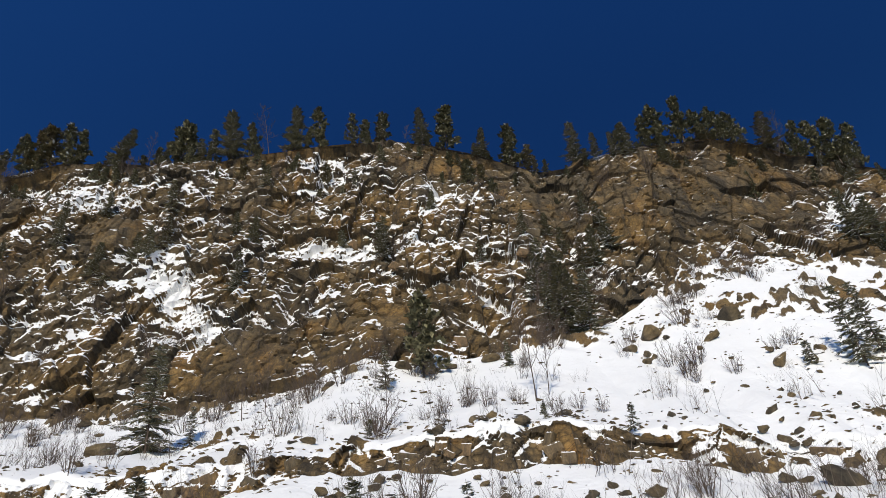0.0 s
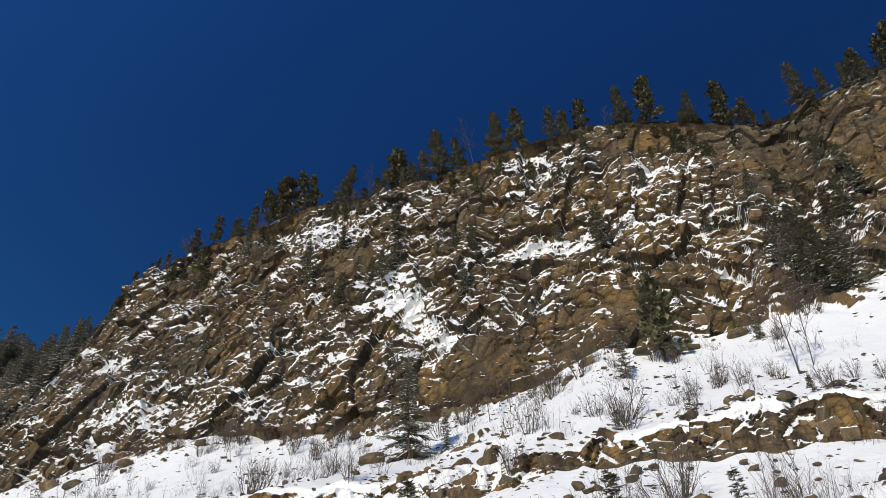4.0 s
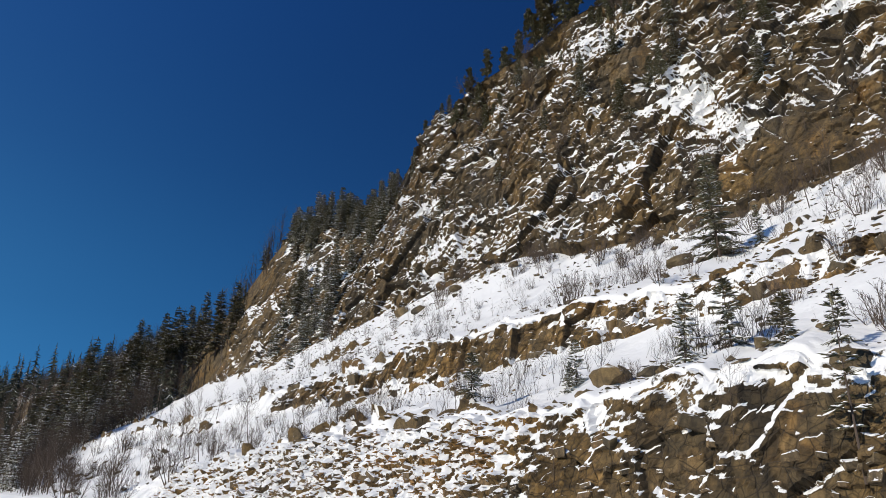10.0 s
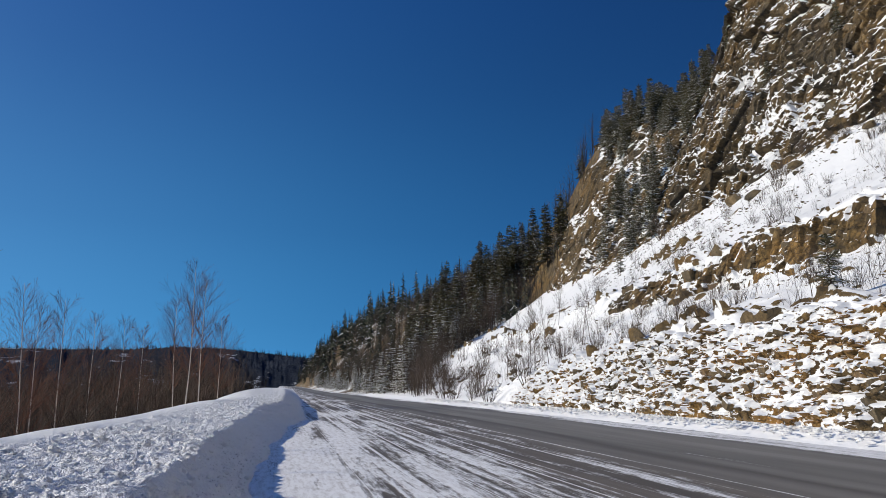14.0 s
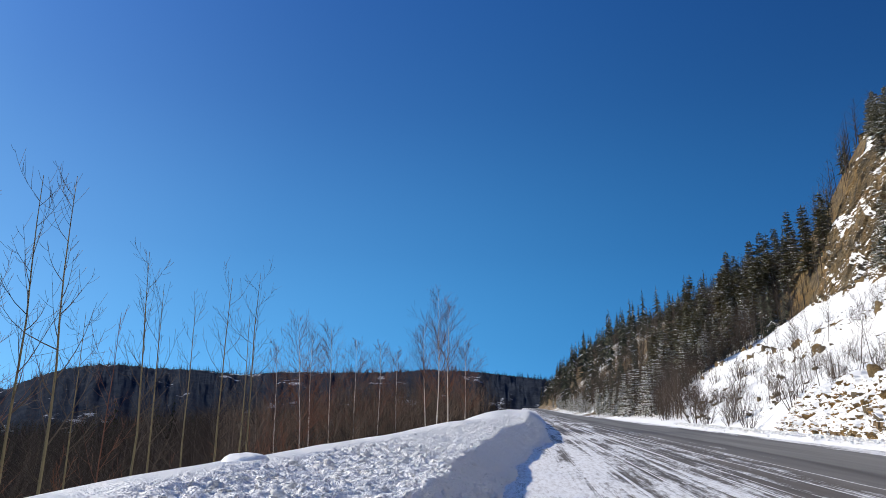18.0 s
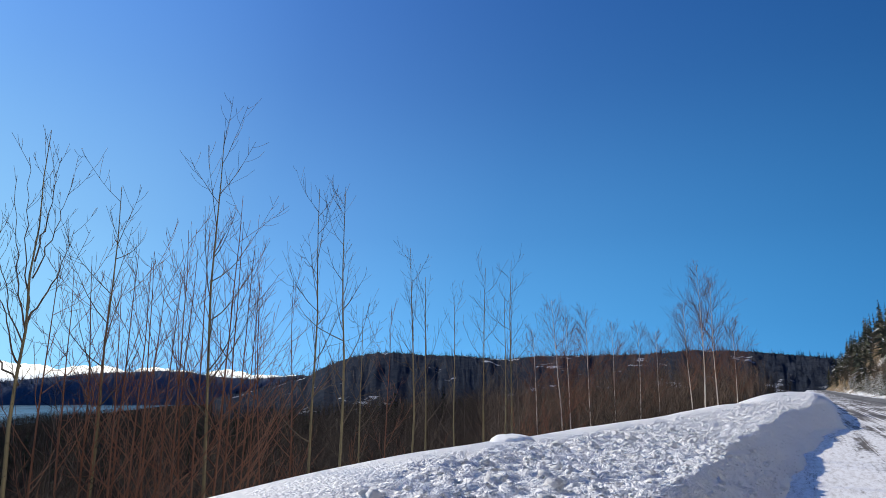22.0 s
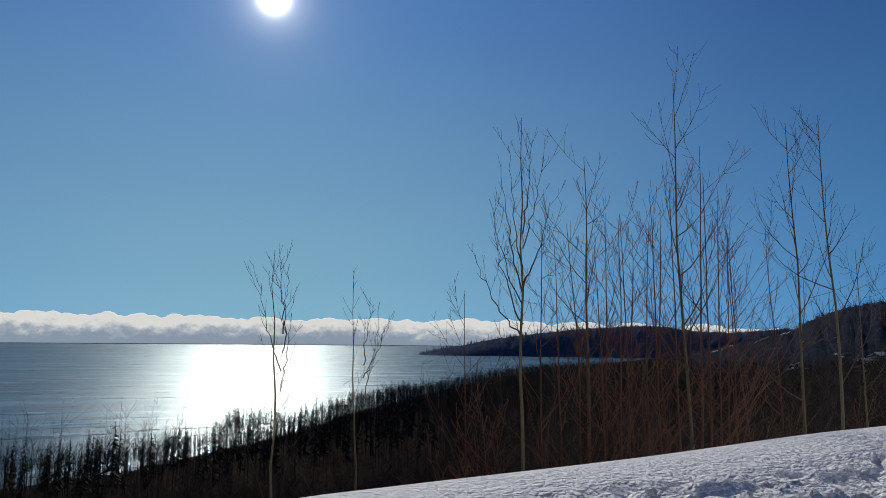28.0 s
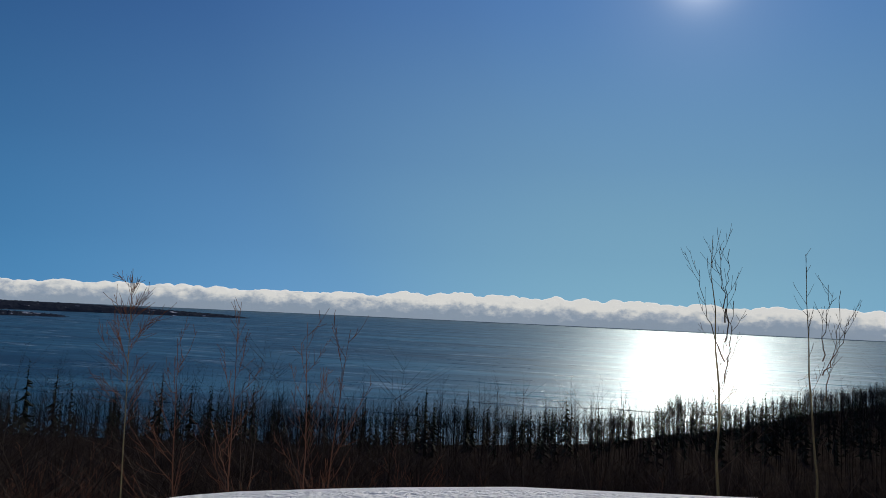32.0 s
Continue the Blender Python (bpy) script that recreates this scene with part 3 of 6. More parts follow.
# ---- road and lay-by ----
def make_road():
    k = Nodes("winter_road")
    p = k.place()
    sep = k.add("ShaderNodeSeparateXYZ", Vector=p)
    y = sep.outputs["Y"]
    wave = k.math("MULTIPLY", k.math("SUBTRACT", k.noise(k.place((0.03, 0.5, 1)), 1.0, 3), 0.5), 3.0)
    yy = k.math("ADD", y, wave)
    streak = k.math("ADD", k.math("MULTIPLY", k.noise(k.place((0.10, 0.85, 1)), 1.0, 7, 0.68), 0.6), k.math("MULTIPLY", k.noise(k.place((0.05, 3.2, 1)), 1.0, 6, 0.7), 0.4))
    fine = k.noise(k.place((0.9, 4.5, 1)), 2.0, 7, 0.75)
    lay = k.ramp(k.math("MULTIPLY", k.math("ADD", yy, 2.0), 0.0625), (0.08, 0.92), (0.20, 0.72), (0.32, 0.52), (0.50, 0.42), (0.58, 0.30), (0.66, 0.0), (0.95, 0.0), (1.0, 0.7))
    f = k.math("ADD", lay, k.math("MULTIPLY", k.math("SUBTRACT", streak, 0.5), 3.2))
    f = k.math("ADD", f, k.math("MULTIPLY", k.math("SUBTRACT", fine, 0.5), 0.8))
    tracks = k.math("MULTIPLY", k.ramp(k.noise(k.place((0.010, 6.5, 1)), 1.0, 2, 0.5), (0.60, 0.0), (0.66, 0.7)), k.ramp(k.math("MULTIPLY", y, 0.1), (0.1, 1.0), (0.75, 1.0), (0.85, 0.0)))
    f = k.ramp(k.math("ADD", f, tracks), (0.42, 0.0), (0.66, 1.0))
    lane = k.ramp(k.math("MULTIPLY", yy, 0.1), (0.70, 0.0), (0.86, 1.0))
    wet = k.mix(k.ramp(k.noise(k.place((0.06, 1.3, 1)), 1.0, 5, 0.6), (0.35, 0.0), (0.65, 1.0)), (0.060, 0.048, 0.038), (0.155, 0.128, 0.102))
    dry = k.mix(k.ramp(k.noise(k.place((0.04, 0.8, 1)), 1.0, 6, 0.62), (0.35, 0.0), (0.65, 1.0)), (0.118, 0.110, 0.098), (0.235, 0.222, 0.200))
    tar = k.mix(lane, wet, dry)
    edge = k.ramp(k.math("MULTIPLY", yy, 0.05), (0.405, 0.0), (0.435, 0.8), (0.445, 0.8), (0.475, 0.0), (0.655, 0.0), (0.69, 0.75), (0.70, 0.75), (0.735, 0.0))
    tar = k.mix(edge, tar, (0.045, 0.036, 0.03))
    tar = k.mix(k.math("MULTIPLY", k.noise(p, 30.0, 4), 0.4), tar, (0.16, 0.15, 0.135))
    snow = k.mix(k.ramp(fine, (0.30, 0.0), (0.55, 1.0)), (0.50, 0.47, 0.44), (0.86, 0.855, 0.85))
    k.bump(k.math("ADD", f, k.math("MULTIPLY", k.noise(p, 25.0, 4), 0.3)), 0.5, 0.03)
    return k.finish(k.mix(f, tar, snow), 0.75)


M_ROAD = make_road()
rx = np.concatenate([-np.geomspace(900, 40, 60), np.arange(-39, 45, 1.0)])
ry = np.linspace(-2.0, 15.0, 40)
XX, YY = np.meshgrid(rx, ry)
ZZ = road_z(XX) + 0.015 * fractal(XX / 2, YY / 0.7, 8, 3)
road = tagged(new("road", sheet_mesh("road", np.stack([XX, YY, ZZ], -1), M_ROAD)), "grey asphalt road with a lay-by of streaked packed snow", "road", kind="structure")


# ---- ploughed snow bank beside the lay-by ----
def bank_crest_y(x):
    return knots(x, (-400, -9), (-150, -5), (-60, -2.6), (-36, -1.8), (-30, -2.9), (-22, -3.6), (-15, -3.8), (-8, -3.6), (-3, -3.1), (0, -2.75), (1, -2.65), (4, -2.6), (30, -2.6))


def bank_foot_y(x):
    return knots(x, (-400, 6), (-150, 3.5), (-74, 2.2), (-50, 1.5), (-35, 1.2), (-29, 0.3), (-15, -0.35), (0, -0.5), (30, -0.5))


bx = np.concatenate([-np.geomspace(330, 42, 70), np.arange(-41.5, -16, 0.12), np.arange(-16, 9, 0.05), np.arange(9, 20, 0.4)])
bv = np.array(list(np.linspace(0, 0.8, 76)) + list(np.linspace(0.815, 1.0, 12)))[:, None]
foot, crest = bank_foot_y(bx) + 0.25 * fractal(bx / 1.7, 0 * bx + 2, 12, 4), bank_crest_y(bx)
by = np.where(bv < 0.8, foot + (crest - foot) * bv / 0.8, crest - (bv - 0.8) / 0.2 * 5.5)
full = knots(bx, (-330, 0.7), (-58, 0.82), (-40, 0.84), (-31, 0.80), (-22, 0.77), (-15, 0.90), (-11, 0.93), (-8, 0.96), (-5, 0.95), (-3, 0.94), (-1, 0.93), (0.3, 0.90), (1, 0.85), (1.8, 0.77), (3, 0.55), (20, 0.45))
bu = np.minimum(bv / 0.8, 1)
brow = knots(bx, (-330, 0.3), (-44, 0.36), (-34, 0.42), (-28, 0.36), (-18, 0.28), (-8, 0.24), (20, 0.24))
bh = np.where(bv < 0.8, full * np.where(bu < brow, 0.75 * np.minimum(bu / brow, 1), 0.75 + 0.25 * np.clip((bu - brow) / (0.92 - brow), 0, 1)), full - 2.6 * np.maximum((bv - 0.8) / 0.2, 0) ** 1.6)
X2 = np.broadcast_to(bx, by.shape)
lump = domes(X2 / 0.105, by / 0.10, 91) - 0.5
lump2 = domes(X2 / 0.24, by / 0.22, 95) - 0.5
rough = step(0.0, 0.04, bv) * (1 - step(0.68, 0.75, bv + 0.06 * fractal(X2 / 1.5, 0 * X2, 98, 3)))
heap = knots(bx, (-900, 5.3), (-420, 2.2), (-290, 1.3), (-120, 0.9), (-60, 0.7), (-50, 0.64), (-31, 0.37), (-15, 0.02), (0, 0.0), (120, -0.6))
bz = road_z(X2) + (heap - road_z(bx)) * step(0, 0.35, bu) + bh + rough * (0.055 * lump + 0.045 * lump2 * step(-0.6, 0.2, fractal(X2 / 1.1, by / 1.1, 97, 2)) + 0.05 * fractal(X2 / 1.2, by / 1.2, 3, 3)) + 0.05 * fractal(X2 / 3, by / 3, 6, 2) * step(0.1, 0.3, bv)
by = by + step(0.0, 0.03, bv) * (1 - step(0.9, 1.3, bu / brow)) * (0.075 * (domes(X2 / 0.11, bz / 0.09, 99) - 0.5) + 0.06 * (domes(X2 / 0.26, bz / 0.2, 103) - 0.5))
snow_bank = tagged(new("snow_bank", sheet_mesh("snow_bank", np.stack([X2, by, bz], -1), M_BANK)), "long ploughed bank of lumpy white snow", "snow bank", kind="structure")


# ---- falling ground down to the lake, and the lake ----
LAKE = -46.0


def shore_y(x):
    return knots(x, (-2600, -1900), (-1400, -1750), (-430, -815), (-254, -598), (-142, -465), (-70, -360), (0, -285), (100, -238), (200, -205), (700, -150), (1500, -60))


def south_z(x, y):
    """The ground between the snow bank and the lake."""
    s = np.clip((-7.5 - y) / (-7.5 - shore_y(x)), -1, 3)
    z = road_z(np.clip(x, -300, 50)) - 1.7 - (44.0) * np.clip(s, 0, 1) ** 0.9 - 3.2 * step(1.0, 1.02, s) - 1.2 * step(-7, -16, y)
    return z


gx = np.concatenate([-np.geomspace(2600, 60, 90), np.arange(-58, 60, 3.0), np.geomspace(62, 1500, 50)])
gy = np.concatenate([np.array([-7.0]), -np.geomspace(8, 2600, 150)])
GX, GY = np.meshgrid(gx, gy)
GZ = south_z(GX, GY) + 0.5 * fractal(GX / 14, GY / 14, 61, 3) * step(-8, -14, GY)


def make_ground():
    k = Nodes("wooded_ground")
    p = k.place()
    c = k.ramp(k.noise(p, 0.25, 5, 0.65), (0.3, (0.016, 0.012, 0.010)), (0.5, (0.034, 0.026, 0.020)), (0.68, (0.046, 0.036, 0.029)), (0.80, (0.065, 0.060, 0.057)))
    return k.finish(c, 1.0, 0.0)


M_GROUND = make_ground()
ground = tagged(new("ground", sheet_mesh("ground", np.stack([GX, GY, GZ], -1), M_GROUND)), "brushy winter ground falling to the lake", "ground", kind="structure")


def make_water():
    """Wind-ruffled open water: deep blue body, part of the light mirrored by the waves, pale streaks of spray."""
    k = Nodes("lake_water")
    w1 = k.noise(k.place((0.05, 0.12, 1)), 1.0, 5, 0.6)
    w2 = k.noise(k.place((0.5, 0.8, 1)), 1.0, 4, 0.6)
    patch = k.noise(k.place((0.0025, 0.010, 1)), 1.0, 6, 0.65)
    c = k.ramp(k.math("ADD", k.math("MULTIPLY", patch, 0.6), k.math("MULTIPLY", k.noise(k.place((0.008, 0.045, 1)), 1.0, 6, 0.7), 0.4)), (0.36, (0.003, 0.020, 0.034)), (0.50, (0.016, 0.075, 0.115)), (0.62, (0.06, 0.19, 0.26)))
    spray = k.ramp(k.noise(k.place((0.012, 0.05, 1)), 1.0, 8, 0.78), (0.55, 0.0), (0.66, 0.85))
    c = k.mix(spray, c, (0.34, 0.46, 0.54))
    k.bump(k.math("ADD", w1, k.math("MULTIPLY", w2, 0.3)), 0.8, 1.6)
    k.b.inputs["Specular IOR Level"].default_value = 0.0
    k.finish(c, 0.6)
    mirror = k.add("ShaderNodeBsdfGlossy", Roughness=k.math("MULTIPLY_ADD", k.noise(k.place((0.010, 0.055, 1)), 1.0, 7, 0.72), 0.26, 0.17))
    k.put(mirror.inputs["Color"], (0.80, 0.93, 1.0, 1))
    k.put(mirror.inputs["Normal"], k.b.inputs["Normal"].links[0].from_socket)
    both = k.add("ShaderNodeMixShader", Fac=0.19)
    k.t.links.new(k.b.outputs[0], both.inputs[1])
    k.t.links.new(mirror.outputs[0], both.inputs[2])
    k.t.links.new(both.outputs[0], k.t.nodes["Material Output"].inputs["Surface"])
    return k.m


M_WATER = make_water()
lx = np.concatenate([-np.geomspace(5200, 100, 30), np.linspace(-90, 90, 7), np.geomspace(100, 5200, 30)])
ly = -np.geomspace(60, 5200, 50)
LX, LY = np.meshgrid(lx, ly)
LZ = LAKE + 22.0 * (np.hypot(LX, LY) / 4900) ** 2
water = tagged(new("water", sheet_mesh("water", np.stack([LX, LY, LZ], -1), M_WATER)), "wide dark blue lake glittering under the low sun", "lake", kind="structure")


# ---- the wooded hill beyond the cliff ----
def hill_z(x, y):
    """Ground of the wooded hill, x below -133; y from the road's edge inland."""
    crown = knots(x, (-1600, 50), (-900, 50), (-541, 52), (-346, 45), (-239, 42), (-176, 39), (-163, 40), (-148, 47), (-133, 55))
    near = knots(y, (14.8, 0.0), (18.6, 0.01), (30, 0.11), (54, 0.38), (66, 1.0), (84, 1.04), (280, 1.1))
    far = knots(y, (14.8, 0.0), (18, 0.02), (34, 0.3), (50, 0.68), (66, 0.98), (90, 1.08), (280, 1.2))
    steep = knots(y, (14.8, 0.0), (18, 0.06), (26, 0.30), (34, 0.52), (50, 0.8), (66, 0.98), (90, 1.08), (280, 1.2))
    beyond = step(-270, -420, x)
    far = far * (1 - beyond) + steep * beyond
    w = step(-133, -185, x)
    return road_z(x) + (near * (1 - w) + far * w) * (crown - road_z(x))


hx = -np.geomspace(129, 1600, 84)[::-1]
hy = np.concatenate([np.linspace(14.9, 100, 60), np.linspace(105, 280, 12)])[:, None] + 0 * hx
hz = hill_z(hx + 0 * hy, hy) - 0.8 * step(-140, -133, hx) + 0.9 * fractal(hx / 15 + 0 * hy, hy / 15, 81, 4) * step(16, 24, hy)
wooded_hill = tagged(new("wooded_hill", sheet_mesh("wooded_hill", np.stack([np.broadcast_to(hx, hy.shape), hy, hz], -1), M_CLIFF, snow=0.62 * upward(np.stack([np.broadcast_to(hx, hy.shape), hy, hz], -1)) - 0.02 + 0.25 * fractal(hx / 20 + 0 * hy, hy / 20, 83, 3))),
                     "snowy hillside under the far woods", "hill", kind="structure")


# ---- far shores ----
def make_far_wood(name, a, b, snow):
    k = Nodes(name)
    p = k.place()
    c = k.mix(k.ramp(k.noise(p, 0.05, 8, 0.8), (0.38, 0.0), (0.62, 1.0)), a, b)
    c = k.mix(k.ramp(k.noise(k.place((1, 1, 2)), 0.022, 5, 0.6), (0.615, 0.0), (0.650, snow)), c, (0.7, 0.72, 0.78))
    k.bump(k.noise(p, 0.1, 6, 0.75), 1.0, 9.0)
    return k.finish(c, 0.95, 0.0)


# far hill and islands: blue haze of distance mixed into the wood colour
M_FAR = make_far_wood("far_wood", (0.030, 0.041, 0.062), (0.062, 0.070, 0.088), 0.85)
# headland woods: the pale blue air haze is painted into the base colour
M_BLUE_HAZE = make_far_wood("distant_wood", (0.095, 0.118, 0.165), (0.135, 0.158, 0.21), 0.0)


def ridge(name, label, dist, pairs, deep, material, seed, ragged):
    """A far hill: its crest is given by bearing and rise, both in degrees, at a distance."""
    a = np.linspace(pairs[0][0], pairs[-1][0], 900)
    even = EYE[2] + dist * np.tan(np.radians(knots(a, *pairs)))
    top = even + ragged * np.abs(fractal(a * 9, 0 * a, seed, 4)) + ragged * 0.5 * np.abs(fractal(a * 40, 0 * a, seed + 8, 3))
    v = np.linspace(0, 1, 14)[:, None]
    r = dist - deep * (1 - v) ** 1.0 + 0 * a
    low = LAKE - 2
    z = low + (np.maximum(even, low) - low) * np.sin(v * 1.57) ** 0.8 + (top - even) * v ** 5
    z = z + ragged * fractal(a * 1.5 + 0 * v, r / 60, seed + 3, 4) * np.sin(v * 3.1)
    P = np.stack([r * np.cos(np.radians(a)), r * np.sin(np.radians(a)), z], -1)
    return tagged(new(name, sheet_mesh(name, P, material)), label, "hill", kind="structure")


HEAD_CREST = [(219, 1.2), (223, 0.8), (226, 0.95), (227.8, 1.3), (230, 1.35), (234.3, 1.1), (238.9, 0.6), (242, 0.15), (244, -0.3), (246.2, -0.65), (247.8, -1.05), (248.3, -1.3)]
FAR_CREST = [(172, 2.2), (178, 2.4), (181.2, 2.7), (184, 3.0), (187.5, 3.1), (191.8, 2.85), (196, 2.8), (200, 2.75), (203, 2.5), (206, 2.75), (209.5, 2.8), (211.8, 3.0), (214.1, 2.85), (216, 2.4), (217.4, 1.8), (218.8, 1.05), (222, 0.2), (226, -0.8)]
ridge("headland", "long dark wooded headland running into the lake", 2300, HEAD_CREST, 150, M_BLUE_HAZE, 5, 5)
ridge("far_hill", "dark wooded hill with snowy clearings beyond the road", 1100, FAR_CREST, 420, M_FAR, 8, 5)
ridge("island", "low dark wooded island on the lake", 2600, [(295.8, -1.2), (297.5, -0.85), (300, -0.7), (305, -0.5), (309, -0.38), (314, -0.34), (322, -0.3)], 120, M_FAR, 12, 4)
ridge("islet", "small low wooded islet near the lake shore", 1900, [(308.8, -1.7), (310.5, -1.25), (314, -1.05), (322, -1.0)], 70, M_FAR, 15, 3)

# ---- plants ----
def make_bark(name, a, b, dark, bands=0.0):
    k = Nodes(name)
    p = k.place((3, 3, 1))
    info = k.t.nodes.new("ShaderNodeObjectInfo")
    c = k.mix(k.noise(p, 3.0, 4, 0.6), a, b)
    c = k.mix(k.ramp(k.noise(k.place((2, 2, 9)), 2.0, 3), (0.60, 0.0), (0.68, 0.8 if bands else 0.3)), c, dark)
    c = k.mix(k.math("MULTIPLY", info.outputs["Random"], 0.45), c, k.mix(1.0, c, (0.62, 0.55, 0.5), "MULTIPLY"))
    return k.finish(c, 0.8, 0.15)


M_POPLAR = make_bark("poplar_bark", (0.17, 0.14, 0.075), (0.26, 0.215, 0.125), (0.08, 0.06, 0.04))
M_REDBARK = make_bark("red_brown_bark", (0.14, 0.062, 0.040), (0.23, 0.11, 0.068), (0.07, 0.04, 0.028))
M_BIRCH = make_bark("birch_bark", (0.58, 0.50, 0.42), (0.72, 0.66, 0.58), (0.09, 0.07, 0.06), 1.0)
M_GREYBARK = make_bark("grey_bark", (0.075, 0.055, 0.042), (0.135, 0.104, 0.08), (0.04, 0.03, 0.025))
M_TRUNK = make_bark("conifer_bark", (0.075, 0.055, 0.042), (0.13, 0.10, 0.08), (0.04, 0.03, 0.025))


def make_needles():
    k = Nodes("needles")
    p = k.place()
    info = k.t.nodes.new("ShaderNodeObjectInfo")
    isle = k.t.nodes.new("ShaderNodeNewGeometry")
    c = k.mix(isle.outputs["Random Per Island"], (0.072, 0.070, 0.036), (0.225, 0.200, 0.100))
    c = k.mix(k.ramp(info.outputs["Random"], (0.86, 0.0), (1.0, 0.6)), c, (0.14, 0.095, 0.035))
    return k.finish(c, 0.75)


def make_woods(name, a, b, d):
    k = Nodes(name)
    isle = k.t.nodes.new("ShaderNodeNewGeometry")
    c = k.ramp(isle.outputs["Random Per Island"], (0.0, a), (0.5, b), (1.0, d))
    c = k.mix(k.ramp(k.noise(k.place(), 0.11, 4), (0.36, 0.0), (0.60, 0.85)), c, k.mix(1.0, c, (0.40, 0.46, 0.48), "MULTIPLY"))
    return k.finish(c, 0.85, 0.1)


M_NEEDLES = make_needles()
M_TREE_SNOW = make_snow("tree_snow", 4.0, 0.3)
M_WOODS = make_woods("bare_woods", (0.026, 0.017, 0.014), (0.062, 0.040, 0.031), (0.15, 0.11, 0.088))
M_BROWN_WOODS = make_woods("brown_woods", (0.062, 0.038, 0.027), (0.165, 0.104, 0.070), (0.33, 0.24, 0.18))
# bare woods again, darkened: the backlit side's shade is put into the colour
M_SHORE_SHADED = make_woods("shore_woods", (0.016, 0.012, 0.010), (0.036, 0.026, 0.021), (0.085, 0.066, 0.054))
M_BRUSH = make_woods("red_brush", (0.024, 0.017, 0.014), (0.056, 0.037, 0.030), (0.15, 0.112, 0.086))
def make_hill_needles():
    """Far spruces: every tenth tuft carries snow."""
    k = Nodes("hill_needles")
    isle = k.t.nodes.new("ShaderNodeNewGeometry")
    c = k.ramp(isle.outputs["Random Per Island"], (0.0, (0.026, 0.033, 0.018)), (0.5, (0.060, 0.064, 0.036)), (0.94, (0.10, 0.09, 0.06)), (0.965, (0.70, 0.69, 0.68)))
    return k.finish(c, 0.85)


M_HILL_NEEDLES = make_hill_needles()
M_GREYWOOD = make_woods("grey_brown_woods", (0.075, 0.052, 0.038), (0.135, 0.094, 0.068), (0.25, 0.20, 0.16))
M_FAR_NEEDLES = make_woods("far_needles", (0.018, 0.026, 0.013), (0.044, 0.052, 0.026), (0.085, 0.085, 0.048))


class Shape:
    def __init__(self):
        self.v, self.f = [], []

    def tube(self, points, radii, sides):
        start = len(self.v)
        for k, (p, r) in enumerate(zip(points, radii)):
            d = (points[min(k + 1, len(points) - 1)] - points[max(k - 1, 0)]).normalized()
            a = d.cross(Vector((0.31, 0.87, 0.1))).normalized()
            b = d.cross(a)
            for s in range(sides):
                t = 6.2832 * s / sides
                self.v.append(p + r * (math.cos(t) * a + math.sin(t) * b))
        for k in range(len(points) - 1):
            for s in range(sides):
                i, j = start + k * sides + s, start + k * sides + (s + 1) % sides
                self.f.append((i, j, j + sides, i + sides))

    def spray(self, p, d, length, width, up, thick=0.3):
        """A tuft of needles: a flat spindle with a ridge."""
        side = d.cross(up)
        side = side.normalized() if side.length > 1e-4 else Vector((1, 0, 0))
        lift = side.cross(d).normalized() * width * thick
        i = len(self.v)
        mid = p + d * length * 0.45
        self.v += [p, mid + side * width, p + d * length, mid - side * width, mid + lift]
        self.f += [(i, i + 1, i + 4), (i + 1, i + 2, i + 4), (i + 2, i + 3, i + 4), (i + 3, i, i + 4)]

    def mesh(self, name, material, smooth=False):
        return mesh_from(name, [tuple(p) for p in self.v], self.f, material, smooth)


def unit(rng, spread=1.0):
    return Vector((rng.gauss(0, spread), rng.gauss(0, spread), rng.gauss(0, spread)))


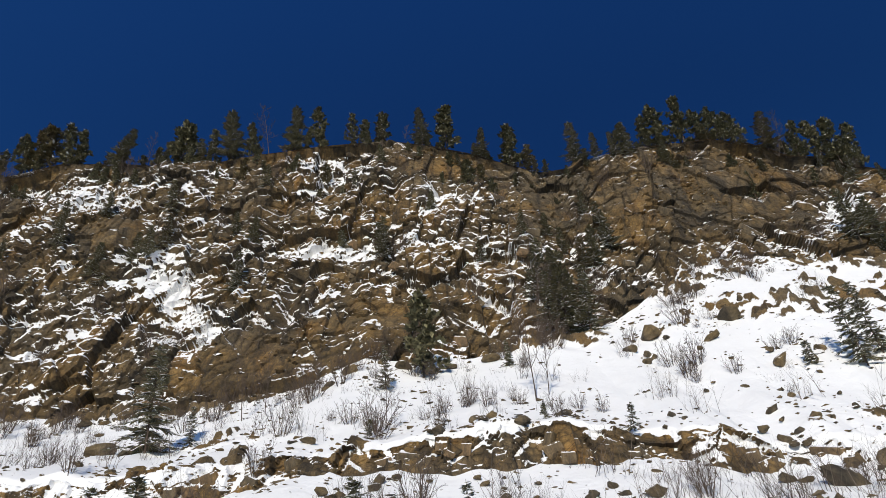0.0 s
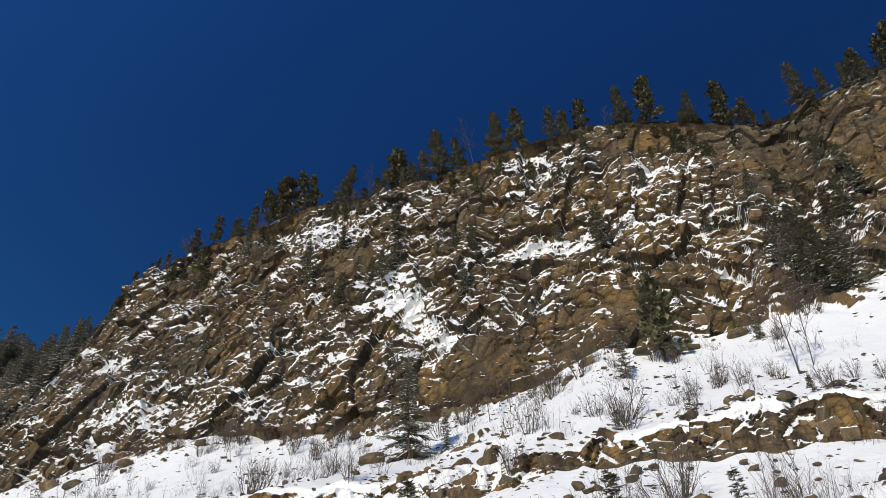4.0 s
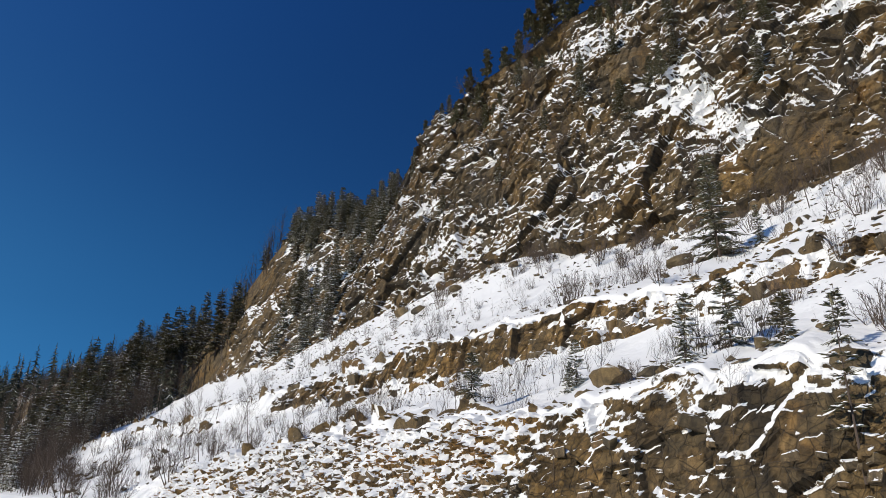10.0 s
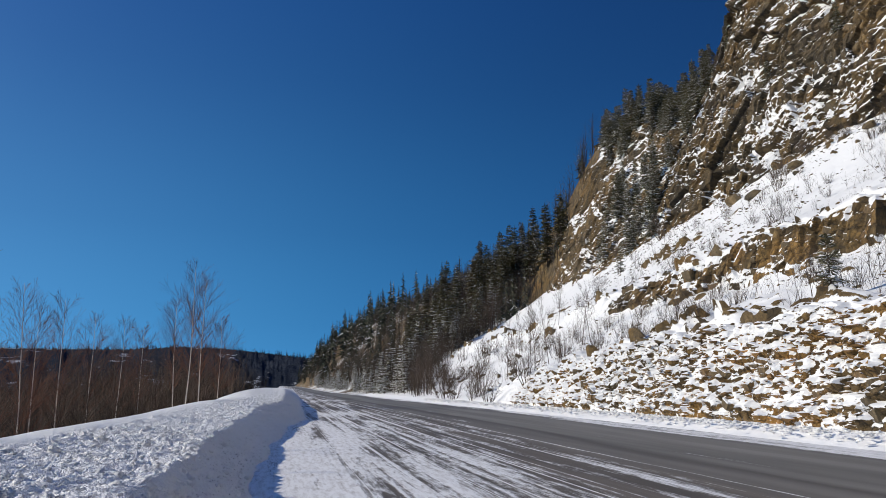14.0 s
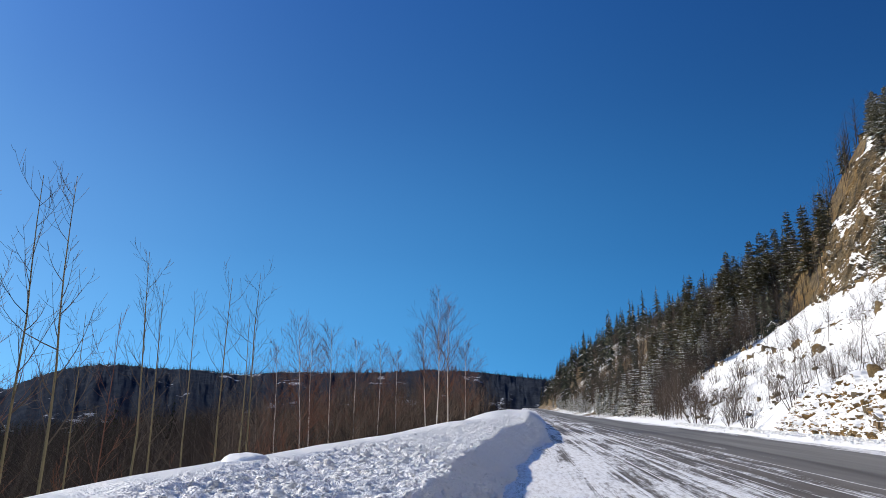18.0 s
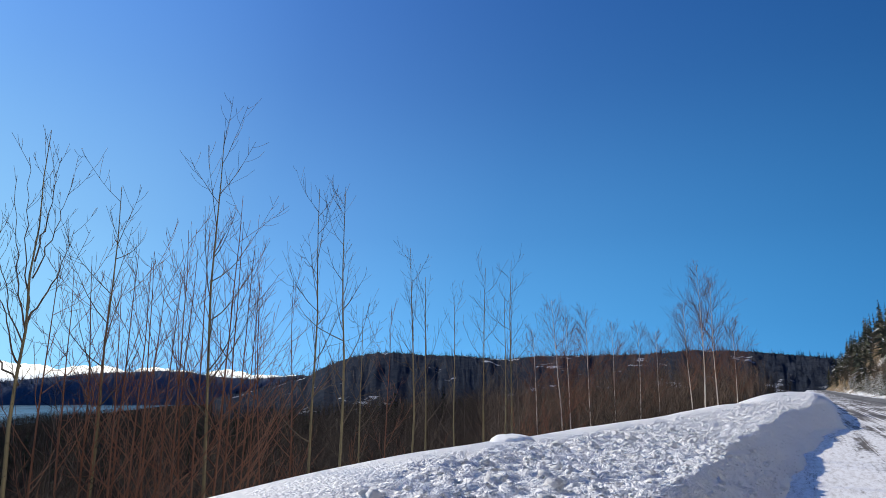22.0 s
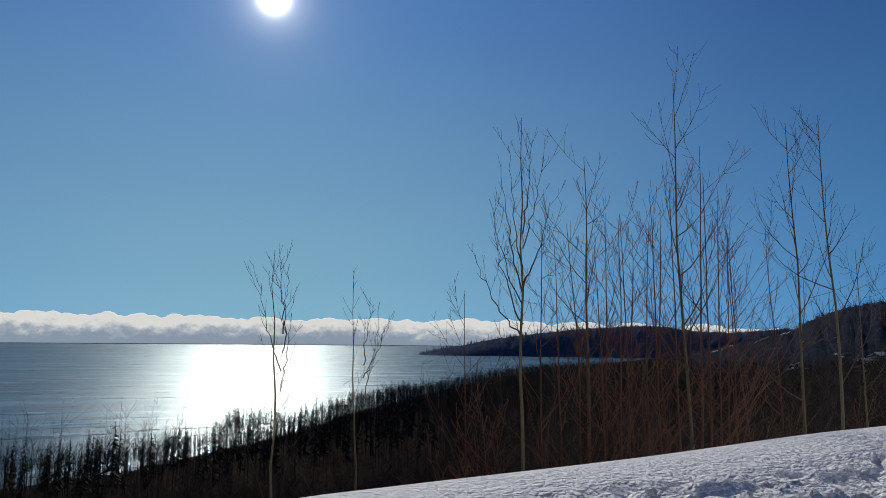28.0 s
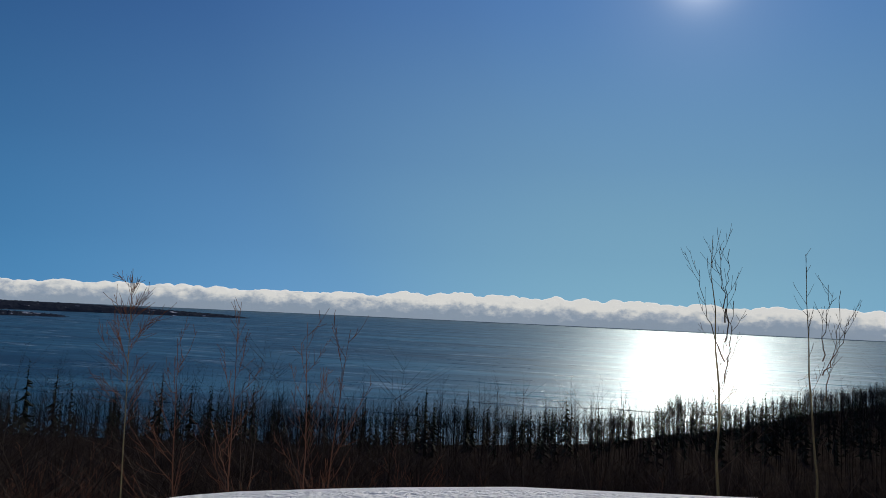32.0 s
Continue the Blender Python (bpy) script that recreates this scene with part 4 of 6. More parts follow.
def conifer(name, label, height, girth, seed, dense, snow, lean=0.0, gaps=0.0):
    """Spruce: trunk, crown of drooping tufted branches, snow on the branches."""
    rng = random.Random(seed)
    thing = tagged(new(name), label, "tree")
    trunk, crown, white = Shape(), Shape(), Shape()
    bend = Vector((rng.gauss(0, lean), rng.gauss(0, lean), 0))
    axis = [Vector((0, 0, height * k / 7)) + bend * (k / 7) ** 2 for k in range(8)]
    trunk.tube(axis, [max(0.011 * height * (1 - k / 7.2), 0.008) for k in range(8)], 6)
    whorls = int(7 + dense * 9)
    for k in range(whorls):
        h = 0.08 + 0.90 * (k + rng.random() * 0.6) / whorls
        reach = girth * (1 - h) ** 0.85 * (0.75 + 0.5 * rng.random()) + 0.05 * girth
        root = Vector((0, 0, height * h)) + bend * h * h
        count = rng.randint(4, 6)
        turn = rng.random() * 6.28
        for n in range(count):
            if rng.random() < gaps:
                continue
            t = turn + 6.283 * n / count + rng.gauss(0, 0.25)
            length = reach * (0.7 + 0.5 * rng.random())
            d = Vector((math.cos(t), math.sin(t), rng.uniform(-0.45, 0.15) + 0.5 * h))
            d.normalize()
            tip = root + d * length
            tip.z -= 0.12 * length
            trunk.tube([root, tip], [0.012 + 0.006 * length, 0.004], 3)
            tufts = max(3, int(length * (5 + 6 * dense)))
            for m in range(tufts):
                s = (m + 0.6) / tufts
                base = root.lerp(tip, s * 0.92)
                for side in (-1, 1):
                    out = (d + Vector((-d.y, d.x, 0)) * side * rng.uniform(0.3, 1.0) + unit(rng, 0.18)).normalized()
                    out.z -= 0.18
                    size = (0.16 + 0.13 * rng.random()) * (0.5 + 0.5 * girth) * (1.15 - 0.6 * s)
                    crown.spray(base, out, size * 1.7, size * 0.24, Vector((0, 0, 1)))
                    if rng.random() < snow:
                        white.spray(base + Vector((0, 0, 0.035)), out, size * 1.15, size * 0.26, Vector((0, 0, 1)), 0.75)
            crown.spray(tip - d * 0.1, d, 0.28 * (0.6 + 0.5 * girth), 0.07, Vector((0, 0, 1)))
    crown.spray(Vector((0, 0, height * 0.93)) + bend * 0.9, Vector((0, 0, 1)), height * 0.09, 0.04 * girth, Vector((1, 0, 0)))
    part("trunk", trunk.mesh("trunk", M_TRUNK), thing)
    part("crown", crown.mesh("crown", M_NEEDLES), thing)
    if white.v:
        tagged(part("snow_load", white.mesh("snow_load", M_TREE_SNOW), thing, "clumps of white snow"), kind="stuff")
    return thing


def pine_tree(name, label, height, girth, seed, snow):
    """Pine with a bare lower trunk, rising limbs and rounded clumps of needles, snow on the upper side of the clumps."""
    rng = random.Random(seed)
    thing = tagged(new(name), label, "tree")
    trunk, crown, white = Shape(), Shape(), Shape()
    bend = Vector((rng.gauss(0, 0.06 * height), rng.gauss(0, 0.06 * height), 0))
    axis = [Vector((0, 0, height * k / 7)) + bend * (k / 7) ** 2 for k in range(8)]
    trunk.tube(axis, [max(0.013 * height * (1 - k / 7.2), 0.012) for k in range(8)], 6)
    limbs = 24
    for n in range(limbs):
        h = 0.08 + 0.90 * (n + rng.random()) / limbs
        root = Vector((0, 0, height * h)) + bend * h * h
        t = 2.4 * n + rng.gauss(0, 0.5)
        reach = girth * (0.98 - 0.80 * h) * rng.uniform(0.45, 1.2)
        d = Vector((math.cos(t), math.sin(t), rng.uniform(-0.1, 0.3) + 0.25 * h)).normalized()
        tip = root + d * reach
        trunk.tube([root, tip], [0.012 + 0.008 * reach, 0.006], 3)
        for m in range(4 + int(reach * 1.8)):
            base = root.lerp(tip, rng.uniform(0.15, 1.02)) + unit(rng, 0.10)
            for q in range(11):
                out = (unit(rng, 0.75) + d * 0.5 + Vector((0, 0, 0.35))).normalized()
                size = rng.uniform(0.28, 0.54)
                crown.spray(base, out, size, size * 0.27, Vector((0.2, 0.1, 1)))
                if out.z > 0.25 and rng.random() < snow:
                    white.spray(base + out * size * 0.35 + Vector((0, 0, 0.05)), Vector((out.x, out.y, 0.15)).normalized(), size * 0.8, size * 0.2, Vector((0, 0, 1)), 0.6)
    part("trunk", trunk.mesh("trunk", M_TRUNK), thing)
    part("crown", crown.mesh("crown", M_NEEDLES), thing)
    tagged(part("snow_load", white.mesh("snow_load", M_TREE_SNOW), thing, "clumps of white snow"), kind="stuff")
    return thing


def limb(shapes, depth, p, d, length, radius, rng, rule):
    """One stem with its side shoots; depth 0 goes into the trunk, 1 the limbs, deeper the twigs."""
    segs = (9, 5, 3, 2)[min(depth, 3)]
    pts, rad = [p.copy()], [radius]
    way = d.normalized()
    for k in range(segs):
        way = (way + unit(rng, rule["wobble"] * (0.34 + 0.42 * depth)) + Vector((0, 0, rule["rise"] * (0.25 + 0.25 * min(depth, 2))))).normalized()
        pts.append(pts[-1] + way * length / segs)
        rad.append(max(radius * (1 - 0.86 * (k + 1) / segs), rule.get("fine", 0.0036)))
    shapes[min(depth, 2)].tube(pts, rad, (6, 4, 3, 3)[min(depth, 3)])
    if depth >= rule["deep"]:
        return
    count = rule["shoots"][depth]
    for k in range(count):
        s = rule["bare"][depth] + (0.97 - rule["bare"][depth]) * (k + rng.random()) / count
        i = min(int(s * segs), segs - 1)
        q = pts[i].lerp(pts[i + 1], s * segs - i)
        along = (pts[i + 1] - pts[i]).normalized()
        side = unit(rng).cross(along).normalized()
        a = radians(rule["angle"][depth] * (0.7 + 0.6 * rng.random()))
        size = length * rule["ratio"][depth] * (1.12 - s * rule["taper"]) * (0.6 + 0.7 * rng.random())
        if depth == 0 and rule.get("oval"):
            size *= 0.35 + 0.95 * math.sin(3.1416 * min(1, 0.18 + 0.8 * (s - rule["bare"][0]) / (1 - rule["bare"][0])))
        if size < 0.1:
            continue
        limb(shapes, depth + 1, q, along * math.cos(a) + side * math.sin(a), size, max(radius * (1 - 0.8 * s) * 0.55, 0.004), rng, rule)


POPLAR = dict(wobble=0.08, rise=0.34, deep=2, shoots=(15, 6), bare=(0.36, 0.15), angle=(55, 48), ratio=(0.23, 0.46), taper=0.60)
BIRCH = dict(wobble=0.05, rise=0.09, deep=2, shoots=(40, 13), bare=(0.30, 0.08), angle=(42, 32), ratio=(0.22, 0.50), taper=0.55, oval=True)
SAPLING = dict(fine=0.0045, wobble=0.08, rise=0.24, deep=2, shoots=(13, 6), bare=(0.25, 0.12), angle=(46, 42), ratio=(0.30, 0.38), taper=0.7)
SHOOT = dict(fine=0.0055, wobble=0.07, rise=0.06, deep=2, shoots=(8, 4), bare=(0.3, 0.2), angle=(30, 32), ratio=(0.36, 0.42), taper=0.6)


def bare_tree(name, label, height, seed, rule, bark, twig, girth=0.012, lean=0.03, stems=1, tip=None):
    rng = random.Random(seed)
    thing = tagged(new(name), label, "tree" if stems < 3 else "shrub")
    shapes = [Shape(), Shape(), Shape()]
    for k in range(stems):
        t = 6.283 * (k + rng.random()) / stems
        spread = lean if stems == 1 else rng.uniform(0.12, 0.55)
        size = height * (1 if k == 0 else rng.uniform(0.55, 0.95))
        limb(shapes, 0, Vector((0.06 * math.cos(t), 0.06 * math.sin(t), -0.3)) * (0 if stems == 1 else 1) + Vector((0, 0, -0.2)), Vector((spread * math.cos(t), spread * math.sin(t), 1)), size * 1.04, girth * size, rng, rule)
    if tip:
        top = max(shapes[0].v, key=lambda p: p.z)
        for shape in shapes:
            shape.v = [Vector((p.x + (tip[0] - top.x) * max(p.z, 0) / top.z, p.y + (tip[1] - top.y) * max(p.z, 0) / top.z, p.z * tip[2] / top.z)) for p in shape.v]
    part("trunk" if stems < 3 else "stem_clump", shapes[0].mesh("trunk", bark, True), thing)
    tagged(part("branch_wood", shapes[1].mesh("branch_wood", bark if stems > 2 else twig, True), thing), kind="stuff")
    if shapes[2].v:
        tagged(part("twig_wood", shapes[2].mesh("twig_wood", twig), thing), kind="stuff")
    return thing


def grid_z(P, x, y):
    i = int(np.argmin(np.abs(P[0, :, 0] - x)))
    j = int(np.argmin(np.abs(P[:, i, 1] - y)))
    return float(P[j, i, 2])


def land_z(x, y):
    """The height of the ground under a plant, anywhere."""
    if y > 14.8:
        if x < -132:
            return float(hill_z(np.array(float(x)), np.array(float(y))))
        for P, low in ((TOP, 66), (CLIFF, float(cliff_foot_y(x))), (UPPER, 31), (LEDGE, 30), (LOWER, 18.6), (WALL, 16.6)):
            if y >= low:
                return grid_z(P, x, y)
        return float(road_z(x)) + 0.4
    return float(south_z(np.array(float(x)), np.array(float(y))))


def wood_edge(y):
    return knots(y, (17, -94), (22, -113), (25, -117), (36, -132), (54, -154), (70, -154))


used = set()


def plant(kinds, x, y, height, rng, group, z=None, lean=4.0):
    """Sets one of several grown plants at a place, scaled to a height."""
    base, own = kinds[rng.randrange(len(kinds))]
    f = height / own
    z = land_z(x, y) if z is None else z
    m = Matrix.Translation((x, y, z - 0.08)) @ pose(0, 0, 0, rng.gauss(0, lean), rng.gauss(0, lean), rng.uniform(0, 360))
    if base.name in used:
        ob = copy_thing(base, m)
    else:
        used.add(base.name)
        ob = base
        ob.matrix_basis = m
    wide = f * rng.uniform(0.88, 1.15)
    ob.scale = (wide, wide, f)
    return tagged(ob, group=group)


L_SPRUCE = "young dark green spruce with snow on its branches"
SPRUCES = [(conifer("spruce", L_SPRUCE, 6.0, 1.45, 100 + k, 1.0, 0.5, 0.05, 0.2), 6.0) for k in range(4)]
SMALL = [(conifer("small_spruce", "small spruce standing in the snow, branches loaded white", 2.2, 0.60, 120 + k, 0.9, 0.65, 0.03, 0.34), 2.2) for k in range(3)]
SNOWY = [(conifer("snowy_spruce", "narrow spruce thickly covered with snow", 8.0, 1.7, 140 + k, 1.1, 0.75, 0.05), 8.0) for k in range(3)]
PINES = [(pine_tree("pine", "bushy olive green pine with frosted clumps on the cliff edge", 6.0, 1.9, 160 + k, 0.05), 6.0) for k in range(5)]
FIRS = [(conifer("tall_fir", "tall dark green fir at the edge of the wood", 14.0, 2.9, 190 + k, 1.5, 0.10, 0.1, 0.1), 14.0) for k in range(3)]
THIN = [(conifer("thin_spruce", "thin open spruce with sparse snowy boughs", 4.2, 0.75, 180, 0.8, 0.5, 0.05, 0.6), 4.2)]
SHRUBS = [(bare_tree("bare_shrub", "leafless grey-brown shrub with many thin stems in the snow", 2.2, 200 + k, SHOOT, M_GREYBARK, M_GREYBARK, 0.014, 0.1, 10), 2.2) for k in range(5)]
RED_SHRUBS = [(bare_tree("red_shrub", "leafless reddish shrub with dense upright stems behind the snow bank", 3.4, 220 + k, SHOOT, M_REDBARK, M_REDBARK, 0.006, 0.1, 9), 3.4) for k in range(4)]
YOUNG = [(bare_tree("young_birch", "slender leafless birch on the snow slope", 5.0, 240 + k, dict(SAPLING, shoots=(20, 9), fine=0.006), M_GREYBARK, M_GREYBARK, 0.0055), 5.0) for k in range(3)]

rng = random.Random(7)
# spruces on the slopes and on the ledges of the face: x, y, height
for x, y, h in [(-19.1, 38.8, 7.0), (-5.5, 44.9, 3.6), (-16.8, 39.6, 2.6), (3.6, 48.1, 2.5), (24.6, 39.5, 6.1), (9.6, 54.0, 9.5), (7.4, 54.4, 7.6), (11.5, 54.0, 7.0), (16.8, 60.1, 6.5), (14.5, 59.5, 5.5), (26.5, 40.5, 5.4), (-32.3, 60.9, 4.9),
                (-32.9, 58.9, 4.6), (-22.1, 57.4, 5.0), (-21.8, 59.8, 4.4), (-7.1, 58.6, 6.0), (-42.9, 58.4, 4.6), (-38, 58.4, 4.6), (-83.6, 44.3, 4.5)]:
    plant(SPRUCES, x, y, h, rng, "spruces on the cliff")
for x, y, h in [(21.9, 40.6, 1.9), (7.8, 31.5, 1.4), (-11.9, 20.8, 2.6), (-10.8, 22, 2.5), (-8.6, 20.8, 1.9), (-3.6, 22, 2.0), (-0.1, 22.6, 1.5), (-18.5, 23.4, 2.1), (-21.3, 19.9, 2.1), (-18.3, 22.7, 1.4), (-17.9, 22.1, 1.2), (-6.5, 19.2, 1.7), (-5.0, 33.0, 1.2), (4.0, 33.5, 1.1)]:
    plant(SMALL, x, y, h, rng, "small spruces on the snow slope")
plant(PINES, -3.0, 48.2, 7.6, rng, "spruces on the cliff", lean=1)
# the tree-filled gully between the two buttresses, and dark trees on the face: x, z, height, kind (0 pine, 1 spruce, 2 leafless)
for x, z, h, kind in ((8, 29, 6, 1), (9.5, 33, 5.5, 1), (11, 36, 5.5, 1), (12.5, 39, 5, 1), (10, 41, 4.5, 1), (8.5, 37, 4.5, 2), (13.5, 43, 4.5, 1), (7.5, 44, 3.6, 1), (12, 46.5, 4, 1), (6.5, 28, 8, 2), (9, 28.5, 9, 2), (11, 30, 9, 2), (7.5, 33, 7, 2), (14, 36, 4.5, 2), (5.8, 30, 6, 2),
                      (15, 47, 3.5, 1), (10.5, 49, 3.5, 1), (-7.6, 50, 4.5, 0), (-33, 53, 5, 1), (-35, 47, 4.5, 1), (-45, 51, 4.2, 1), (-40, 50, 3.8, 1), (-37, 43, 3.6, 1), (-50, 47, 3.6, 1), (-56, 40, 3.5, 1), (-24, 48, 3.6, 1), (-22, 56, 4, 1), (3, 47, 3.2, 1), (38, 38, 5, 2), (40, 37, 7, 1), (42, 38, 7.5, 1), (44, 40, 6, 2), (-18, 30, 5, 2),
                      (-16, 30, 6, 2), (-14.5, 31, 5.5, 2), (-62, 36, 4, 2), (-70, 45, 3.5, 1), (-12, 51, 3.2, 1), (-2, 52, 3, 1)):
    foot, low, high = float(cliff_foot_y(x)), float(cliff_foot_z(x)), float(cliff_top_z(x))
    y = foot + (66 - foot) * max(z - low, 0.5) / (high - low)
    plant((PINES, SPRUCES, YOUNG)[kind], x, y, h, rng, "trees on the cliff face", lean=2)
plant(THIN, -5.9, 17.4, 4.3, rng, "spruces on the cliff", lean=1)
# bare shrubs and young birches
for x, y, h in [(-4.9, 35.1, 3.3), (1.3, 37.9, 1.9), (-0.1, 39, 1.9), (-19, 31.5, 2.1), (-2.1, 25.5, 2.5), (8.3, 25.4, 2.2), (10.1, 22.9, 2.0), (14.9, 42.9, 3.1), (14.7, 45.2, 2.6), (16, 43.5, 2.8), (7.6, 36.9, 1.5), (6.4, 37.1, 1.5), (-9.6, 30.1, 2.0), (22.7, 43.6, 1.8),
                (17.3, 41, 1.9), (-10.7, 37.7, 3.2), (-24.9, 31.7, 2.6), (-4.9, 34.3, 2.2), (-1.9, 22.3, 2.8), (0.4, 40.3, 1.5), (-82.9, 50.6, 4.2), (-99.5, 53.1, 4.6), (-6.4, 22.1, 1.6), (-5.6, 21.1, 1.8), (-29.4, 19.8, 1.2), (-13.7, 20.1, 1.1),
                (-42, 23.1, 1.3), (-29.8, 19.9, 1.2), (-39.7, 21.8, 1.6), (-45.1, 21.8, 2.2), (-52.6, 15.9, 2.2), (-26, 32.2, 2.6), (-41, 22.5, 1.5), (-38.5, 21.5, 1.5)]:
    plant(SHRUBS, x, y, h, rng, "leafless shrubs on the snow slope")
for x, y, h in [(4.3, 39.3, 8.0), (5.2, 40.0, 6.5), (-16, 46, 7.0), (-14.5, 46.5, 6.0), (-37.3, 52.0, 3.9), (13.6, 56.3, 6.5), (-41.9, 47.9, 4.6), (-40.1, 46.6, 4.0), (-35.5, 47.5, 3.5), (-73.3, 30.7, 5.7), (-73.8, 26.4, 4.8), (-53.4, 25.2, 5.0), (-8.9, 17.6, 2.6),
                (-53.4, 21.4, 6.2), (-55.5, 25.4, 5.0), (-101.7, 52.9, 4.9), (-89.1, 53.0, 4.5), (-42.9, 48.8, 2.8), (-14.4, 16.9, 2.6), (-4.4, 36.0, 4.2), (-58, 22, 5), (-62, 24, 6), (-66, 22, 5.5), (-70, 26, 6)]:
    plant(YOUNG, x, y, h, rng, "leafless birches on the snow slope")
# big grey shrubs on the open slope beside the wood
for k in range(46):
    x = rng.uniform(-104, -48)
    y = rng.uniform(16.5, 28)
    if x > wood_edge(y) + 2:
        plant(SHRUBS if rng.random() < 0.7 else YOUNG, x, y, rng.uniform(1.6, 3.8), rng, "leafless shrubs on the snow slope")
# shrubs strewn over the slopes
for k in range(70):
    x = rng.uniform(-60, 28)
    y = rng.choice([rng.uniform(19.5, 29), rng.uniform(32, 38), rng.uniform(38, 51), rng.uniform(32, 50)])
    plant(SHRUBS, x, y, rng.uniform(0.8, 1.9), rng, "leafless shrubs on the snow slope")
# thickets along the foot of the cliff
for k in range(90):
    x = rng.uniform(-60, 34)
    y = float(cliff_foot_y(x)) - rng.uniform(0.5, 9) * rng.random()
    plant(SHRUBS, x, y, rng.uniform(1.2, 3.2), rng, "leafless shrubs at the cliff foot")
# bare saplings rooted on the face
for k in range(60):
    x = rng.uniform(-85, 40)
    y = rng.uniform(float(cliff_foot_y(x)), 64)
    plant(YOUNG if rng.random() < 0.5 else SHRUBS, x, y, rng.uniform(1.6, 4.2), rng, "leafless saplings on the cliff")
# trees along the cliff's edge: x, foot, height, kind (0 pine, 1 spruce, 2 leafless)
CREST = ((-54.9, 66, 9.5, 0), (-51.1, 65.8, 8, 0), (-44.1, 66, 7.6, 1), (-35.3, 65, 9, 0), (-31.2, 65.6, 5.6, 0), (-28.5, 65.2, 10.2, 1), (-23.4, 65, 9, 2), (-20, 65, 9.2, 1), (-16.6, 65, 7.4, 0), (-12, 65.4, 5.4, 0), (-8.2, 65.6, 6.4, 0), (-5.2, 65.2, 4, 2), (-2.8, 64.8, 7.6, 1),
         (0.4, 64, 8.2, 0), (4.7, 62.2, 5.4, 1), (8.6, 60, 7.8, 0), (10.6, 59, 4.2, 0), (16.9, 58.8, 7.2, 1), (19.5, 59.8, 4.6, 1), (23.4, 60.6, 4.6, 0), (28, 60.8, 7.2, 0), (31, 61, 7.8, 0), (35.8, 61.2, 6.4, 0), (37.5, 60.8, 6, 0), (41.1, 59.6, 7.2, 1), (42.8, 58.4, 7, 2), (44.4, 57.6, 5.6, 0),
         (47.4, 57, 7.3, 0), (49.2, 56.2, 7.8, 0), (50.8, 55, 6.8, 0), (-67.4, 66.4, 5.4, 0), (-71.6, 65.6, 4.8, 0), (-60.6, 66, 5.2, 0), (-49.4, 65.4, 7.2, 0), (-57, 66.2, 7, 0), (-64, 66.4, 4.8, 0), (-40, 65.4, 5.5, 2), (-38, 65.2, 5, 2), (-25.6, 65.2, 6, 0), (26, 60.8, 5.5, 0), (33.4, 61.2, 5.8, 0))
for x, z, h, kind in CREST:
    plant((PINES, SPRUCES, YOUNG)[kind], x, 66.4, h, rng, "trees on the cliff edge", z=min(z, land_z(x, 66.4)) + 0.1, lean=3)
for k in range(130):
    x = -90 + 144 * (k + rng.random()) / 130
    kinds = (PINES, PINES, SPRUCES, YOUNG, SHRUBS)[rng.randrange(5)]
    h = rng.uniform(1.8, 4.8) * (0.7 if 9 < x < 17 else 1.0)
    plant(kinds, x, rng.uniform(64.6, 66.4), h, rng, "trees on the cliff edge", lean=5)
for k in range(60):
    x = -90 + 144 * (k + rng.random()) / 60
    plant(PINES if rng.random() < 0.6 else SPRUCES, x, rng.uniform(70, 78), rng.uniform(4, 7), rng, "trees on the cliff edge", lean=4)
# snowy spruces in the notch beyond the cliff
for k in range(90):
    x = rng.uniform(-132, -89)
    y = rng.uniform(64, 72) if k < 66 else rng.uniform(52, 62)
    if k >= 66 and x < -110:
        x += 20
    plant(SNOWY, x, y, rng.uniform(5.0, 9.5), rng, "snowy spruces beyond the cliff", lean=2)
for k in range(40):
    y = rng.uniform(24, 60)
    x = float(wood_edge(y)) - rng.uniform(0, 50)
    if y < 24 + (x + 96) * -0.1:
        plant(YOUNG, x, y, rng.uniform(5, 9), rng, "leafless trees on the hillside", lean=3)
    else:
        plant(SNOWY if rng.random() < 0.5 else SPRUCES, x, y, rng.uniform(6, 10), rng, "spruces on the hillside", lean=2)

# ---- leafless trees behind the snow bank: bearing, rise of the tip, distance ----
L_POP = "tall slender leafless poplar with upright branches"


def beyond_bank(kind, bearing, rise, dist, seed, label=L_POP, name="poplar", bark=None, stems=1, girth=0.0054, over=0.0):
    """A tree whose foot and tip are given by bearings and rise in degrees; over: how far the tip leans, in degrees."""
    x, y = dist * math.cos(radians(bearing)), dist * math.sin(radians(bearing))
    z = float(south_z(np.array(x), np.array(y)))
    tip = EYE[2] + dist * math.tan(radians(rise)) - z
    side = dist * math.tan(radians(over))
    kind = dict(kind, fine=max(0.003, 0.00009 * dist))
    ob = bare_tree(name, label, tip * 0.95, seed, kind, bark or M_POPLAR, M_GREYBARK if bark is None else M_REDBARK, girth, 0.01, stems, (-side * math.sin(radians(bearing)), side * math.cos(radians(bearing)), tip))
    ob.matrix_basis = pose(x, y, z)
    tagged(ob, group="leafless trees behind the snow bank")
    return ob


